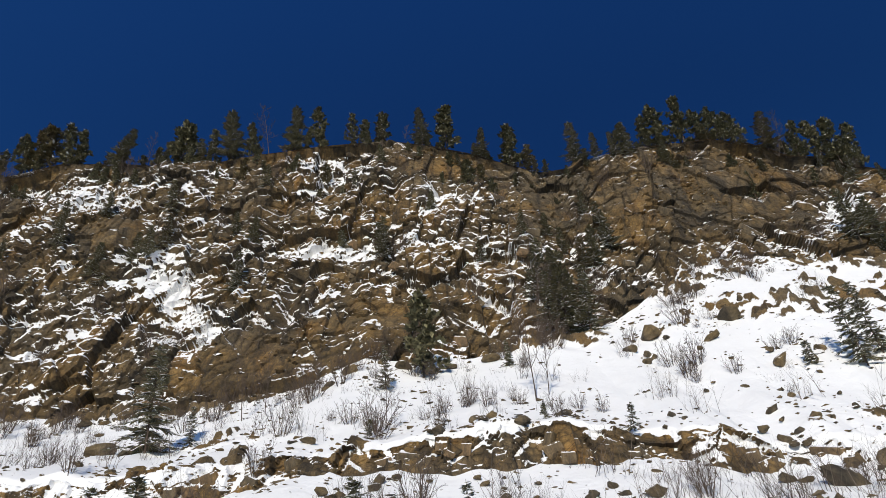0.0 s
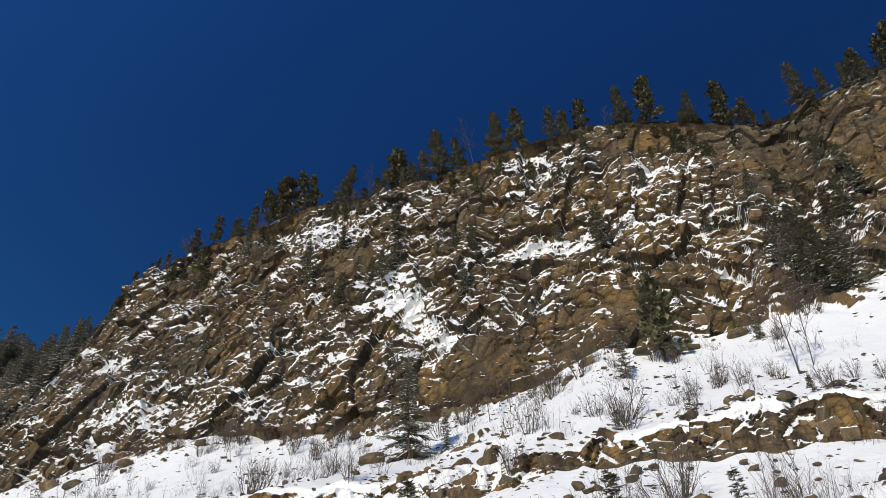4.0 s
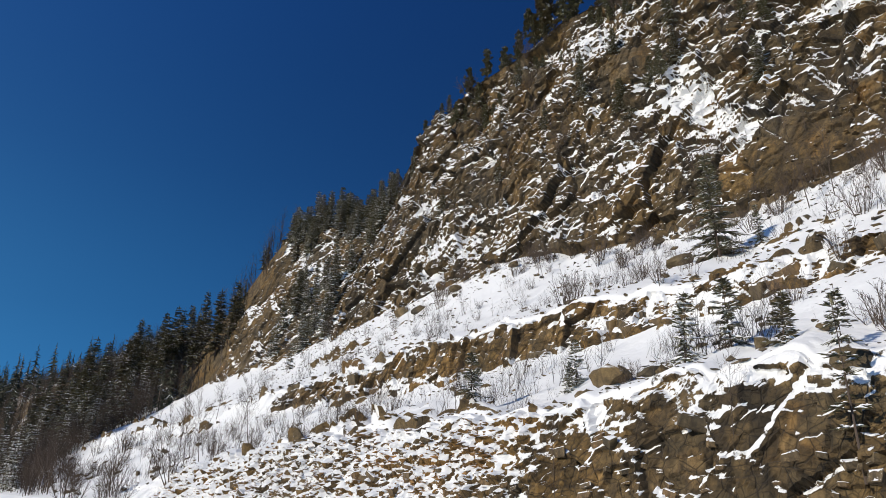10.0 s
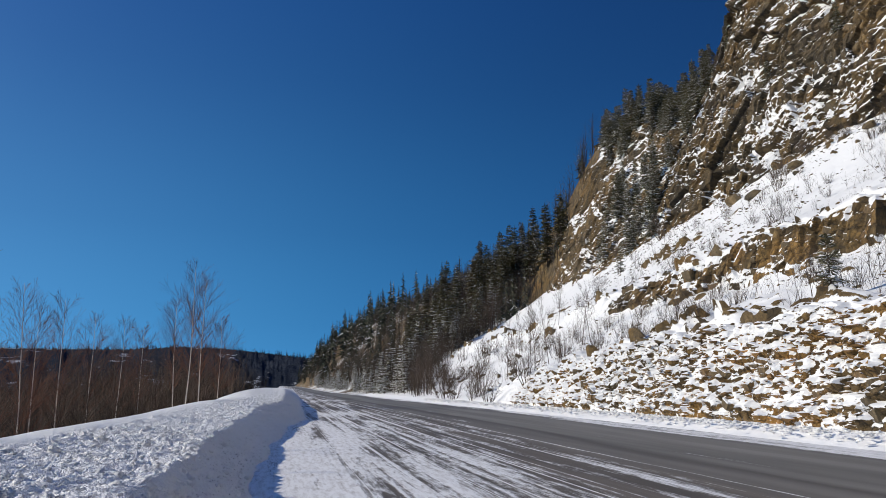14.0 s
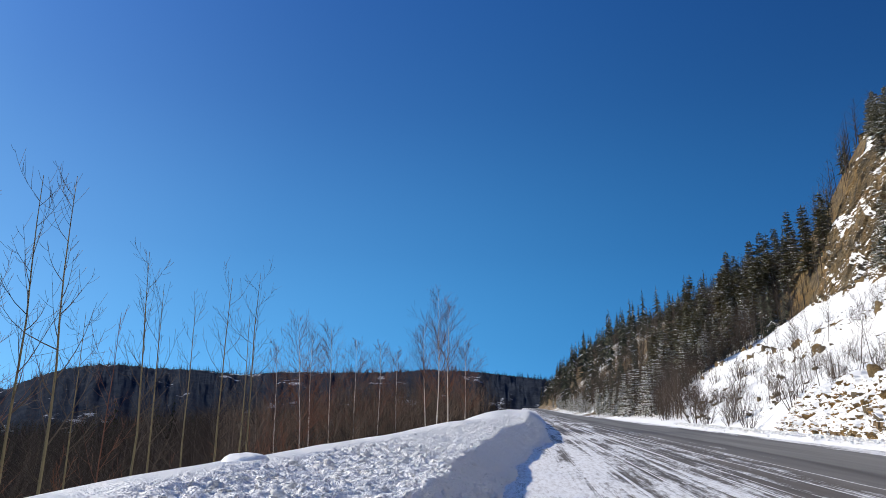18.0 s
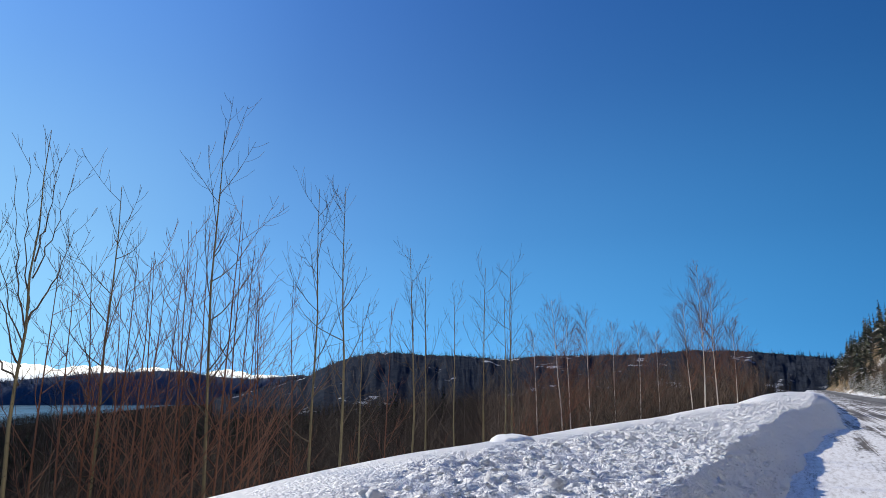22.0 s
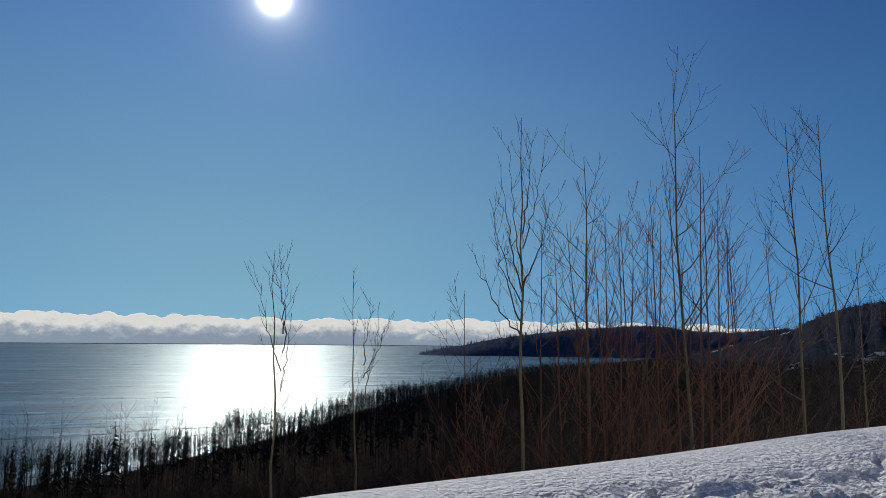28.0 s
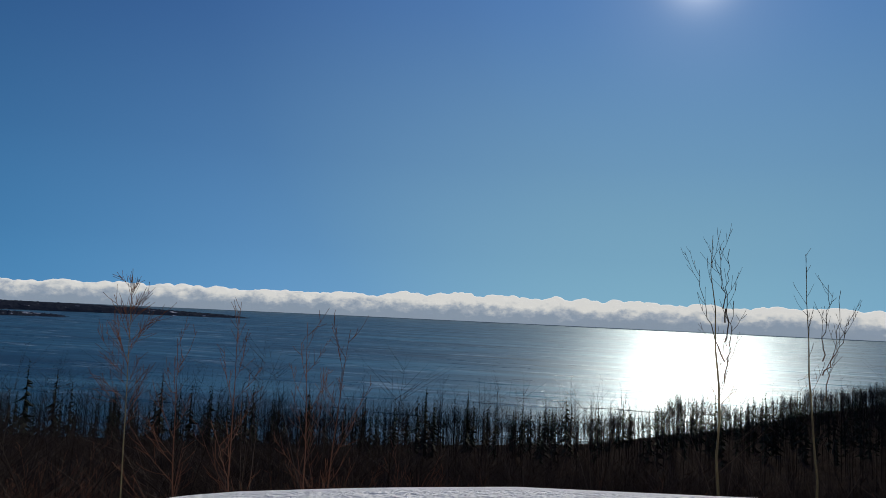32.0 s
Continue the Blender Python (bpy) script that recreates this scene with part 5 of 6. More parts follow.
def forked_poplar(bearing, dist, seed, stems, girth=0.046, twigs=9):
    """A poplar whose trunk breaks up into rising stems: (rise of the fork, bearing and rise of the tip) for each."""
    rng = random.Random(seed)

    def place(b, rise):
        side = dist * math.tan(radians(b - bearing))
        return Vector((-side * math.sin(radians(bearing)), side * math.cos(radians(bearing)), EYE[2] + dist * math.tan(radians(rise)) - z))

    x, y = dist * math.cos(radians(bearing)), dist * math.sin(radians(bearing))
    z = float(south_z(np.array(x), np.array(y)))
    shapes = [Shape(), Shape(), Shape()]
    rule = dict(POPLAR, fine=0.0026, deep=3, shoots=(0, 0, 3), bare=(0, 0, 0.3), angle=(0, 0, 35), ratio=(0, 0, 0.4))
    for k, (fork, b, rise) in enumerate(stems):
        low = place(bearing, fork) if k else Vector((0, 0, -0.3))
        high = place(b, rise)
        out = low.lerp(high, 0.45) + (Vector((high.x - low.x, high.y - low.y, 0)) * 0.28 if k else Vector((0.03, 0.02, 0)))
        pts = [low * (1 - t) ** 2 + out * 2 * t * (1 - t) + high * t * t + unit(rng, 0.018) * (0 < t < 1) for t in (i / 12 for i in range(13))]
        thick = girth if k == 0 else 0.36 * girth * (0.7 + 0.3 * rng.random())
        shapes[min(k, 1)].tube(pts, [max(thick * (1 - 0.92 * i / 12), 0.004) for i in range(13)], 6 if k == 0 else 5)
        for n in range(twigs * 2 if k == 0 else twigs):
            t = rng.uniform(0.55 if k == 0 else 0.15, 0.97) * 12
            i = int(t)
            along = (pts[i + 1] - pts[i]).normalized()
            side = unit(rng).cross(along).normalized()
            limb(shapes, 2, pts[i].lerp(pts[i + 1], t - i), along * 0.75 + side * 0.65, rng.uniform(0.2, 0.55), 0.0042, rng, rule)
    thing = tagged(new("poplar"), "tall leafless poplar whose trunk forks into rising stems", "tree", "leafless trees behind the snow bank")
    for name, shape, bark in zip(("trunk", "branch_wood", "twig_wood"), shapes, (M_POPLAR, M_GREYBARK, M_GREYBARK)):
        tagged(part(name, shape.mesh(name, bark, True), thing), kind="" if name == "trunk" else "stuff")
    thing.matrix_basis = pose(x, y, z)


forked_poplar(239.2, 11.0, 304, ((0, 239.2, 18.6), (3.9, 241.0, 15.0), (7.8, 237.4, 15.4), (3.0, 242.0, 12.0), (5.5, 240.4, 16.4), (9.0, 238.3, 16.8), (0.2, 243.2, 7.3), (4.6, 236.9, 11.6), (1.5, 241.6, 9.2)))
forked_poplar(259.0, 10.5, 301, ((0, 259.9, 7.3), (-2.5, 260.9, 4.6), (-1.0, 258.7, 6.2), (-4.0, 258.4, 2.2), (0.5, 259.3, 6.4)), 0.034, 6)
forked_poplar(252.4, 11.0, 302, ((0, 253.4, 4.9), (-5.0, 251.2, 3.2), (-3.0, 250.7, 1.4), (-2.0, 252.0, 3.6)), 0.03, 5)
for kind, bearing, rise, dist, seed, over in ((POPLAR, 234.0, 15.2, 12, 306, 0.0),
                                              (POPLAR, 226.3, 20.5, 12.5, 308, 0.3), (POPLAR, 218.7, 16.5, 14.5, 310, -0.2), (POPLAR, 216.2, 16.8, 14.5, 311, 0.1), (POPLAR, 210.2, 11.8, 18, 312, 0.4), (POPLAR, 214.4, 6.9, 16, 313, 0.1), (POPLAR, 204.4, 10.2, 21, 314, -0.2),
                                              (POPLAR, 202.2, 10.8, 22, 315, -0.2), (SAPLING, 206.5, 7.9, 20, 316, 0.3), (SAPLING, 209.0, 9.4, 18.5, 317, 0.3), (SAPLING, 203.0, 7.8, 22, 318, -0.4)):
    beyond_bank(kind, bearing, rise, dist, seed, over=over)
for bearing, rise, dist, seed, over in ((236.1, 8.7, 12, 321, 0.5), (230.8, 10.4, 12, 322, 0.4), (228.2, 12.4, 12.5, 323, 0.6), (221.6, 9.3, 14, 324, 1.5), (231.9, 10.0, 11.6, 325, -0.6), (235.0, 9.8, 12.2, 326, 0.5), (229.4, 9.6, 12.8, 327, -0.5), (225.2, 13.4, 12.7, 328, -0.6), (224.4, 11.2, 12.4, 329, -0.8), (222.7, 7.5, 13.6, 330, 0.4),
                                        (233.0, 10.6, 12.6, 331, -0.7), (227.2, 11.0, 13.1, 332, 0.8), (237.5, 9.7, 12, 333, 0.1), (232.4, 8.0, 11.2, 334, 0.9), (297.2, -0.7, 9, 335, 0.8), (291.9, -1.0, 9, 336, 0.6), (290.7, -1.5, 9, 337, -1.7), (243.5, 4.0, 12, 338, 0.6), (219.8, 9.0, 15, 339, 0.5), (212.5, 7.0, 17, 340, -0.4), (301.4, -2.7, 9, 341, 1.0),
                                        (225.8, 15.5, 12.6, 342, -1.0), (227.0, 13.0, 12.2, 343, 0.2), (223.6, 8.6, 13.0, 344, -0.6), (230.0, 8.4, 12.0, 345, 0.2), (234.4, 8.2, 11.8, 346, -0.4)):
    beyond_bank(SAPLING, bearing, rise, dist, seed, "slender leafless sapling with reddish brown bark", "red_sapling", M_REDBARK, girth=0.0045, over=over)
for kind, bearing, rise, dist, seed, over in ((BIRCH, 198.0, 7.5, 34, 351, 0.7), (BIRCH, 195.7, 6.6, 40, 352, 0.3), (BIRCH, 193.8, 5.6, 46, 353, 0.1), (BIRCH, 192.0, 5.3, 52, 354, -0.1), (BIRCH, 187.3, 9.9, 56, 355, -0.2), (BIRCH, 186.2, 8.6, 57, 356, 0.0), (BIRCH, 188.0, 7.0, 55, 357, 0.3),
                                              (BIRCH, 197.3, 6.0, 36, 359, 0.2), (BIRCH, 190.5, 4.8, 60, 360, 0.0), (BIRCH, 184.9, 5.6, 62, 361, 0.0), (BIRCH, 199.9, 5.0, 33, 362, 0.4)):
    beyond_bank(kind, bearing, rise, dist, seed, "white-barked leafless birch with a fine twiggy crown", "birch", M_BIRCH, girth=0.0046, over=over)

beyond_bank(dict(BIRCH, shoots=(26, 8), bare=(0.5, 0.1), ratio=(0.16, 0.5)), 305.3, 2.5, 10, 358, "slim leafless birch with a tan trunk", "birch", M_POPLAR, girth=0.0034, over=0.7)

for k in range(110):
    bearing = rng.uniform(196, 318)
    dist = 8.5 / max(math.sin(radians(bearing - 180)), 0.35) + rng.uniform(0.5, 9)
    x, y = dist * math.cos(radians(bearing)), dist * math.sin(radians(bearing))
    plant(RED_SHRUBS, x, y, rng.uniform(1.8, 3.8) * (1.0 if bearing < 246 else 0.72), rng, "red shrubs behind the snow bank", lean=7)


# ---- woods that nobody could count ----
def spikes(base, tip, radius):
    """Thin three-sided spikes from base to tip."""
    d = tip - base
    a = np.cross(d, np.array([0.3, 0.8, 0.17]))
    a /= np.linalg.norm(a, axis=1)[:, None] + 1e-9
    b = np.cross(d, a)
    b /= np.linalg.norm(b, axis=1)[:, None] + 1e-9
    r = radius[:, None]
    v = np.stack([base + a * r, base - 0.5 * a * r + 0.87 * b * r, base - 0.5 * a * r - 0.87 * b * r, tip], 1)
    i = np.arange(len(base))[:, None] * 4
    f = np.concatenate([i + [0, 1, 3], i + [1, 2, 3], i + [2, 0, 3]], 1).reshape(-1, 3)
    return v.reshape(-1, 3), f


def wood_mesh(name, roots, heights, twigs, material, gen, reach=0.22, low=0.3, thick=0.009, twig_thick=0.004, rise=0.9, lean=0.03):
    n = len(roots)
    tops = roots + np.stack([gen.normal(0, lean, n) * heights, gen.normal(0, lean, n) * heights, heights], 1)
    B, T, R = [roots], [tops], [heights * thick]
    for k in range(twigs):
        s = low + (0.95 - low) * gen.random(n)
        p = roots + (tops - roots) * s[:, None]
        t = gen.random(n) * 6.283
        length = heights * reach * (1.25 - s) * (0.5 + gen.random(n))
        B.append(p)
        T.append(p + np.stack([np.cos(t) * length, np.sin(t) * length, length * rise * (0.5 + gen.random(n))], 1))
        R.append(heights * twig_thick * (1.2 - s))
    v, f = spikes(np.concatenate(B), np.concatenate(T), np.concatenate(R))
    return quads_mesh(name, v, f, material, False)


def fir_mesh(name, roots, heights, tufts, material, gen, girth=0.17, size=0.045):
    n = len(roots)
    up = np.zeros((n, 3))
    up[:, 2] = heights
    B, T, R = [roots], [roots + up], [heights * 0.016]
    for k in range(tufts):
        s = 0.06 + 0.90 * (k + gen.random(n)) / tufts
        t = gen.random(n) * 6.283
        p = roots + up * s[:, None]
        length = heights * (girth * (1 - s) ** 0.9 * (0.6 + 0.7 * gen.random(n)) + 0.012)
        B.append(p)
        T.append(p + np.stack([np.cos(t) * length, np.sin(t) * length, -length * (0.15 + 0.5 * gen.random(n))], 1))
        R.append(heights * size * (1.1 - s) * (0.7 + 0.6 * gen.random(n)))
    v, f = spikes(np.concatenate(B), np.concatenate(T), np.concatenate(R))
    return quads_mesh(name, v, f, material, False)


def stuff(name, me, label, category):
    return tagged(new(name, me), label, category, kind="stuff")


gen = np.random.default_rng(5)


def south_roots(n, a0, a1, d0, d1, power=1.0):
    a = np.radians(gen.uniform(a0, a1, n))
    d = d0 + (d1 - d0) * gen.random(n) ** power
    x, y = d * np.cos(a), d * np.sin(a)
    ok = (y < -9) & (y > shore_y(x) + 4)
    x, y = x[ok], y[ok]
    return np.stack([x, y, south_z(x, y) - 0.2], 1)


r1 = np.concatenate([south_roots(2200, 182, 320, 22, 130, 0.8), south_roots(1500, 182, 218, 40, 190, 0.9)])
far1 = np.hypot(r1[:, 0], r1[:, 1])
west = r1[:, 0] < 1.3 * r1[:, 1]
h0 = np.where(west, np.clip(4.4 + 0.055 * far1, 4, 12.5) * gen.uniform(0.72, 1.12, len(r1)), gen.uniform(4.5, 9.5, len(r1)) * np.where(r1[:, 0] > 0.45 * r1[:, 1], 0.62, 1.0))
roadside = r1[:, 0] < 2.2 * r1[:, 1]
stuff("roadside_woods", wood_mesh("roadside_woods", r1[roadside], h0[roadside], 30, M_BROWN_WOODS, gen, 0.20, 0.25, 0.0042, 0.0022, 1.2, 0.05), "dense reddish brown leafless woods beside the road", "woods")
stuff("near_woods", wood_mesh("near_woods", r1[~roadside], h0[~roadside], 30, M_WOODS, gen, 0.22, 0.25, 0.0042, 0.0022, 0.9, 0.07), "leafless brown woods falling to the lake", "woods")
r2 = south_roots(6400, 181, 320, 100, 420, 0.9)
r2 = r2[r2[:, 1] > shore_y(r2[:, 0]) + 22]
stuff("shore_woods", wood_mesh("shore_woods", r2, gen.uniform(8, 14.5, len(r2)), 18, M_SHORE_SHADED, gen, 0.24, 0.35, 0.004, 0.0022, 1.2), "dark leafless woods along the lake shore", "woods")
ea = gen.uniform(-260, 120, 900)
ea = np.concatenate([ea, gen.choice(ea, 500) + gen.normal(0, 2, 500)])
eb = shore_y(ea) + 3 + 50 * gen.random(1400) ** 1.4
edge_roots = np.stack([ea, eb, south_z(ea, eb) - 0.2], 1)
stuff("shore_edge_trees", wood_mesh("shore_edge_trees", edge_roots, gen.uniform(8, 17, 1400) * (0.8 + 0.3 * smooth_noise(ea / 13, 0 * ea, 73)), 34, M_SHORE_SHADED, gen, 0.20, 0.52, 0.007, 0.0042, 1.5, 0.03), "leafless round-crowned trees along the water's edge", "woods")
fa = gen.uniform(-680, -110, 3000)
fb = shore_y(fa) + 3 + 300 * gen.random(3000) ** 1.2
stuff("far_shore_trees", wood_mesh("far_shore_trees", np.stack([fa, fb, south_z(fa, fb) - 0.2], 1), gen.uniform(8, 16, 3000), 14, M_SHORE_SHADED, gen, 0.22, 0.35, 0.012, 0.008, 1.3, 0.03), "far dark trees down to the lake's edge", "woods")
r3 = south_roots(1300, 205, 320, 120, 430, 0.8)
stuff("shore_firs", fir_mesh("shore_firs", r3, gen.uniform(6, 15, len(r3)), 26, M_FAR_NEEDLES, gen), "dark conifers among the shore woods", "woods")
r4 = south_roots(5200, 181, 252, 380, 1300, 0.8)
stuff("far_woods", wood_mesh("far_woods", r4, gen.uniform(9, 15, len(r4)), 6, M_SHORE_SHADED, gen, 0.3, 0.35, 0.02, 0.02), "far leafless woods", "woods")
r5 = south_roots(4600, 183, 248, 10, 60, 1.0)
stuff("brush", wood_mesh("brush", r5, gen.uniform(1.6, 4.4, len(r5)), 22, M_BRUSH, gen, 0.40, 0.12, 0.0034, 0.0019, 0.7, 0.24), "tangled reddish brush behind the snow bank", "brush")
r5 = south_roots(4600, 246, 326, 10, 60, 1.0)
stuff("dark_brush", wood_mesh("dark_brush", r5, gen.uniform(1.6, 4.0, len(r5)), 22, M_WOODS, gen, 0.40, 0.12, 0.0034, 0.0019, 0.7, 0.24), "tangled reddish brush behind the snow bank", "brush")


def hill_roots(n, x0, x1, y0, y1, power=1.0):
    x = x0 + (x1 - x0) * gen.random(n) ** power
    y = gen.uniform(y0, y1, n)
    return np.stack([x, y, hill_z(x, y) - 0.2], 1)



# the wood's edge on the slope beside the road: tall dark firs above, snowy young spruces and bare brush below
for k in range(120):
    y = rng.uniform(17.5, 62)
    x = wood_edge(y) - rng.uniform(1, 45)
    tall = y > 28 and rng.random() < 0.45
    plant(FIRS if tall else SNOWY, x, y, rng.uniform(9, 15) if tall else rng.uniform(3.5, 8), rng, "spruces on the hillside", lean=2)
for x, y, h in ((-141, 57, 15), (-158, 52, 17), (-158, 44, 16), (-156, 36, 14), (-165, 47, 15), (-172, 40, 16), (-150, 56, 13), (-185, 44, 16), (-135, 58, 12), (-178, 52, 14)):
    plant(FIRS, x, y, h, rng, "tall firs at the edge of the wood", lean=1)
ey = gen.uniform(17, 60, 2600)
ex = wood_edge(ey) + 12 * step(24, 18, ey) - 55 * gen.random(2600) ** 1.3 + 3 * gen.normal(0, 1, 2600)
ez = np.array([land_z(a, b) for a, b in zip(ex, ey)])
stuff("slope_brush", wood_mesh("slope_brush", np.stack([ex, ey, ez - 0.2], 1), gen.uniform(2.5, 7.5, 2600), 22, M_GREYWOOD, gen, 0.26, 0.1, 0.006, 0.004, 1.3), "brown leafless brush at the edge of the hillside wood", "brush")
for k in range(80):
    x = -112 - 300 * (k + rng.random()) / 80 * (0.5 + 0.5 * k / 80)
    plant(SNOWY, x, rng.uniform(16.2, 19.5), rng.uniform(3, 6.5), rng, "spruces on the hillside", lean=2)
# low scrub in clumps all over the slopes
cx, cy = gen.uniform(-92, 32, 420), gen.choice([1.0, 0.0], 420)
cy = np.where(cy > 0.5, gen.uniform(19.5, 29.5, 420), gen.uniform(32, 51, 420))
sx, sy = np.repeat(cx, 10) + gen.normal(0, 0.35, 4200), np.repeat(cy, 10) + gen.normal(0, 0.3, 4200)
sz = np.repeat([land_z(a, b) for a, b in zip(cx, cy)], 10)
stuff("slope_scrub", wood_mesh("slope_scrub", np.stack([sx, sy, sz - 0.25], 1), np.repeat(gen.uniform(0.7, 2.4, 420), 10) * gen.uniform(0.5, 1.1, 4200), 7, M_GREYWOOD, gen, 0.3, 0.2, 0.008, 0.005, 1.4, 0.22), "low leafless scrub scattered over the snow slopes", "scrub")
h1 = hill_roots(1000, -135, -900, 18, 125, 1.4)
stuff("hill_firs", fir_mesh("hill_firs", h1, np.where(gen.random(len(h1)) < 0.3, gen.uniform(9, 14, len(h1)), gen.uniform(4, 9, len(h1))) * (0.8 + 0.9 * step(-240, -360, h1[:, 0])), 90, M_HILL_NEEDLES, gen, 0.22, 0.026), "dense dark conifers on the hillside", "woods")
h2 = hill_roots(5000, -133, -900, 17, 110, 1.4)
stuff("hill_trees", wood_mesh("hill_trees", h2, gen.uniform(5, 10.5, len(h2)), 24, M_GREYWOOD, gen, 0.24), "brown leafless trees on the hillside", "woods")


def crest_firs(name, dist, pairs, n, low, high, material):
    """Treetops along the crest of a far hill."""
    a = gen.uniform(pairs[0][0], pairs[-1][0], n)
    r = dist - gen.uniform(0, 1, n) ** 2 * 60
    z = EYE[2] + dist * np.tan(np.radians(knots(a, *pairs))) - (dist - r) * 0.15
    roots = np.stack([r * np.cos(np.radians(a)), r * np.sin(np.radians(a)), z - 4], 1)
    stuff(name, fir_mesh(name, roots, gen.uniform(low, high, n), 16, material, gen, 0.24, 0.07), "far dark treetops along the crest of the hill", "woods")


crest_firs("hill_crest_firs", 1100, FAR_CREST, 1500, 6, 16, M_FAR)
crest_firs("headland_crest_firs", 2300, HEAD_CREST, 900, 8, 22, M_BLUE_HAZE)

# ---- boulders ----
def make_boulder_material():
    k = Nodes("boulder_rock")
    p = k.place()
    c, mid, fine, crack = rock_colour(k, p)
    geo = k.t.nodes.new("ShaderNodeNewGeometry")
    z = k.add("ShaderNodeSeparateXYZ", Vector=geo.outputs["Normal"]).outputs["Z"]
    f = k.ramp(k.math("ADD", z, k.math("MULTIPLY", k.math("SUBTRACT", k.noise(p, 1.7, 5), 0.5), 0.9)), (0.72, 0.0), (0.80, 1.0))
    k.bump(k.math("ADD", mid, k.math("MULTIPLY", fine, 0.5)), 0.8, 0.15)
    info = k.t.nodes.new("ShaderNodeObjectInfo")
    c = k.mix(1.0, c, k.ramp(info.outputs["Random"], (0.0, (0.42, 0.44, 0.5)), (0.6, (0.7, 0.7, 0.72)), (1.0, (1.0, 0.95, 0.9))), "MULTIPLY")
    return k.finish(k.mix(f, c, (0.86, 0.85, 0.835)), 0.88)


M_BOULDER = make_boulder_material()


def boulder(seed):
    """A broken, angular stone about one metre across."""
    rng = random.Random(seed)
    bm = bmesh.new()
    bmesh.ops.create_icosphere(bm, subdivisions=2, radius=0.5)
    cuts = [(unit(rng).normalized(), rng.uniform(0.20, 0.40)) for _ in range(14)]
    for v in bm.verts:
        for n, d in cuts:
            over = v.co.dot(n) - d
            if over > 0:
                v.co -= n * over
        v.co += unit(rng, 0.012)
        v.co.z *= 0.72
    me = bpy.data.meshes.new("boulder")
    bm.to_mesh(me)
    bm.free()
    me.materials.append(M_BOULDER)
    return me


STONES = [boulder(400 + k) for k in range(9)]


def set_boulder(x, y, size, rng):
    ob = new("boulder", STONES[rng.randrange(len(STONES))])
    z = land_z(x, y)
    ob.matrix_basis = Matrix.Translation((x, y, z + 0.10 * size)) @ pose(0, 0, 0, rng.gauss(0, 14), rng.gauss(0, 14), rng.uniform(0, 360)) @ Matrix.Diagonal((size * rng.uniform(0.9, 1.5), size * rng.uniform(0.8, 1.1), size * rng.uniform(0.7, 1.1), 1))
    big = "large" if size > 1.1 else "small"
    tagged(ob, big + " angular brown boulder half buried in snow", "boulder", "boulders on the snow slope")
    return ob


rng = random.Random(21)
# single large stones: x, y, size
for x, y, size in [(-22.5, 40.5, 2.2), (-20.8, 39.8, 1.4), (-1.2, 22.2, 1.3), (1.6, 23.4, 1.0), (-3.8, 30.0, 1.0), (3.0, 24.0, 1.1), (14.0, 27.0, 1.6), (17, 28, 1.3), (20.4, 41.2, 1.6), (22.2, 41.0, 1.3), (18.6, 46.5, 2.0), (21.5, 49, 2.6), (15.0, 49.5, 2.0), (13.0, 48.0, 1.6),
                   (-14.5, 20.4, 1.5), (-13.2, 20.8, 1.2), (-15.6, 20.2, 1.0), (-9.5, 21.2, 0.8), (-4.5, 50.0, 1.6), (-1.0, 50.4, 1.5), (-8.8, 49.0, 1.8), (-10.2, 48.2, 1.5), (2.4, 50.6, 1.8), (-24, 49.5, 1.9), (-30, 50, 1.6), (-60, 47.5, 2.2), (-64, 48.5, 2.6), (-55, 49, 2.0), (-47, 50, 2.0)]:
    set_boulder(x, y, size, rng)
for k in range(45):
    x, y = rng.uniform(-96, -50), rng.uniform(18, 29)
    set_boulder(x, y, 0.35 + 0.8 * rng.random() ** 2, rng)
for k in range(300):
    zone = rng.random()
    if zone < 0.34:
        x, y = rng.uniform(-14, 27), rng.uniform(20, 29.5)
    elif zone < 0.6:
        x, y = rng.uniform(-70, 26), rng.uniform(31.2, 35)
    elif zone < 0.8:
        x, y = rng.uniform(11, 32), rng.uniform(32, 54)
    else:
        x = rng.uniform(-80, 10)
        y = float(cliff_foot_y(x)) - rng.uniform(0.3, 5)
    set_boulder(x, y, 0.25 + 0.75 * rng.random() ** 2.2, rng)



# ---- broken blocks in the low wall and the ledge, loose stones ----
def block_mesh(seed):
    """An angular quarried block about one metre long, edges knocked off."""
    rng = random.Random(seed)
    bm = bmesh.new()
    bmesh.ops.create_cube(bm, size=1.0)
    for v in bm.verts:
        v.co.x += rng.uniform(-0.16, 0.16)
        v.co.y += rng.uniform(-0.14, 0.14)
        v.co.z = v.co.z * 0.62 + rng.uniform(-0.09, 0.09)
    bmesh.ops.bevel(bm, geom=list(bm.edges), offset=rng.uniform(0.05, 0.10), segments=1, affect="EDGES")
    me = bpy.data.meshes.new("rock_block")
    bm.to_mesh(me)
    bm.free()
    return me


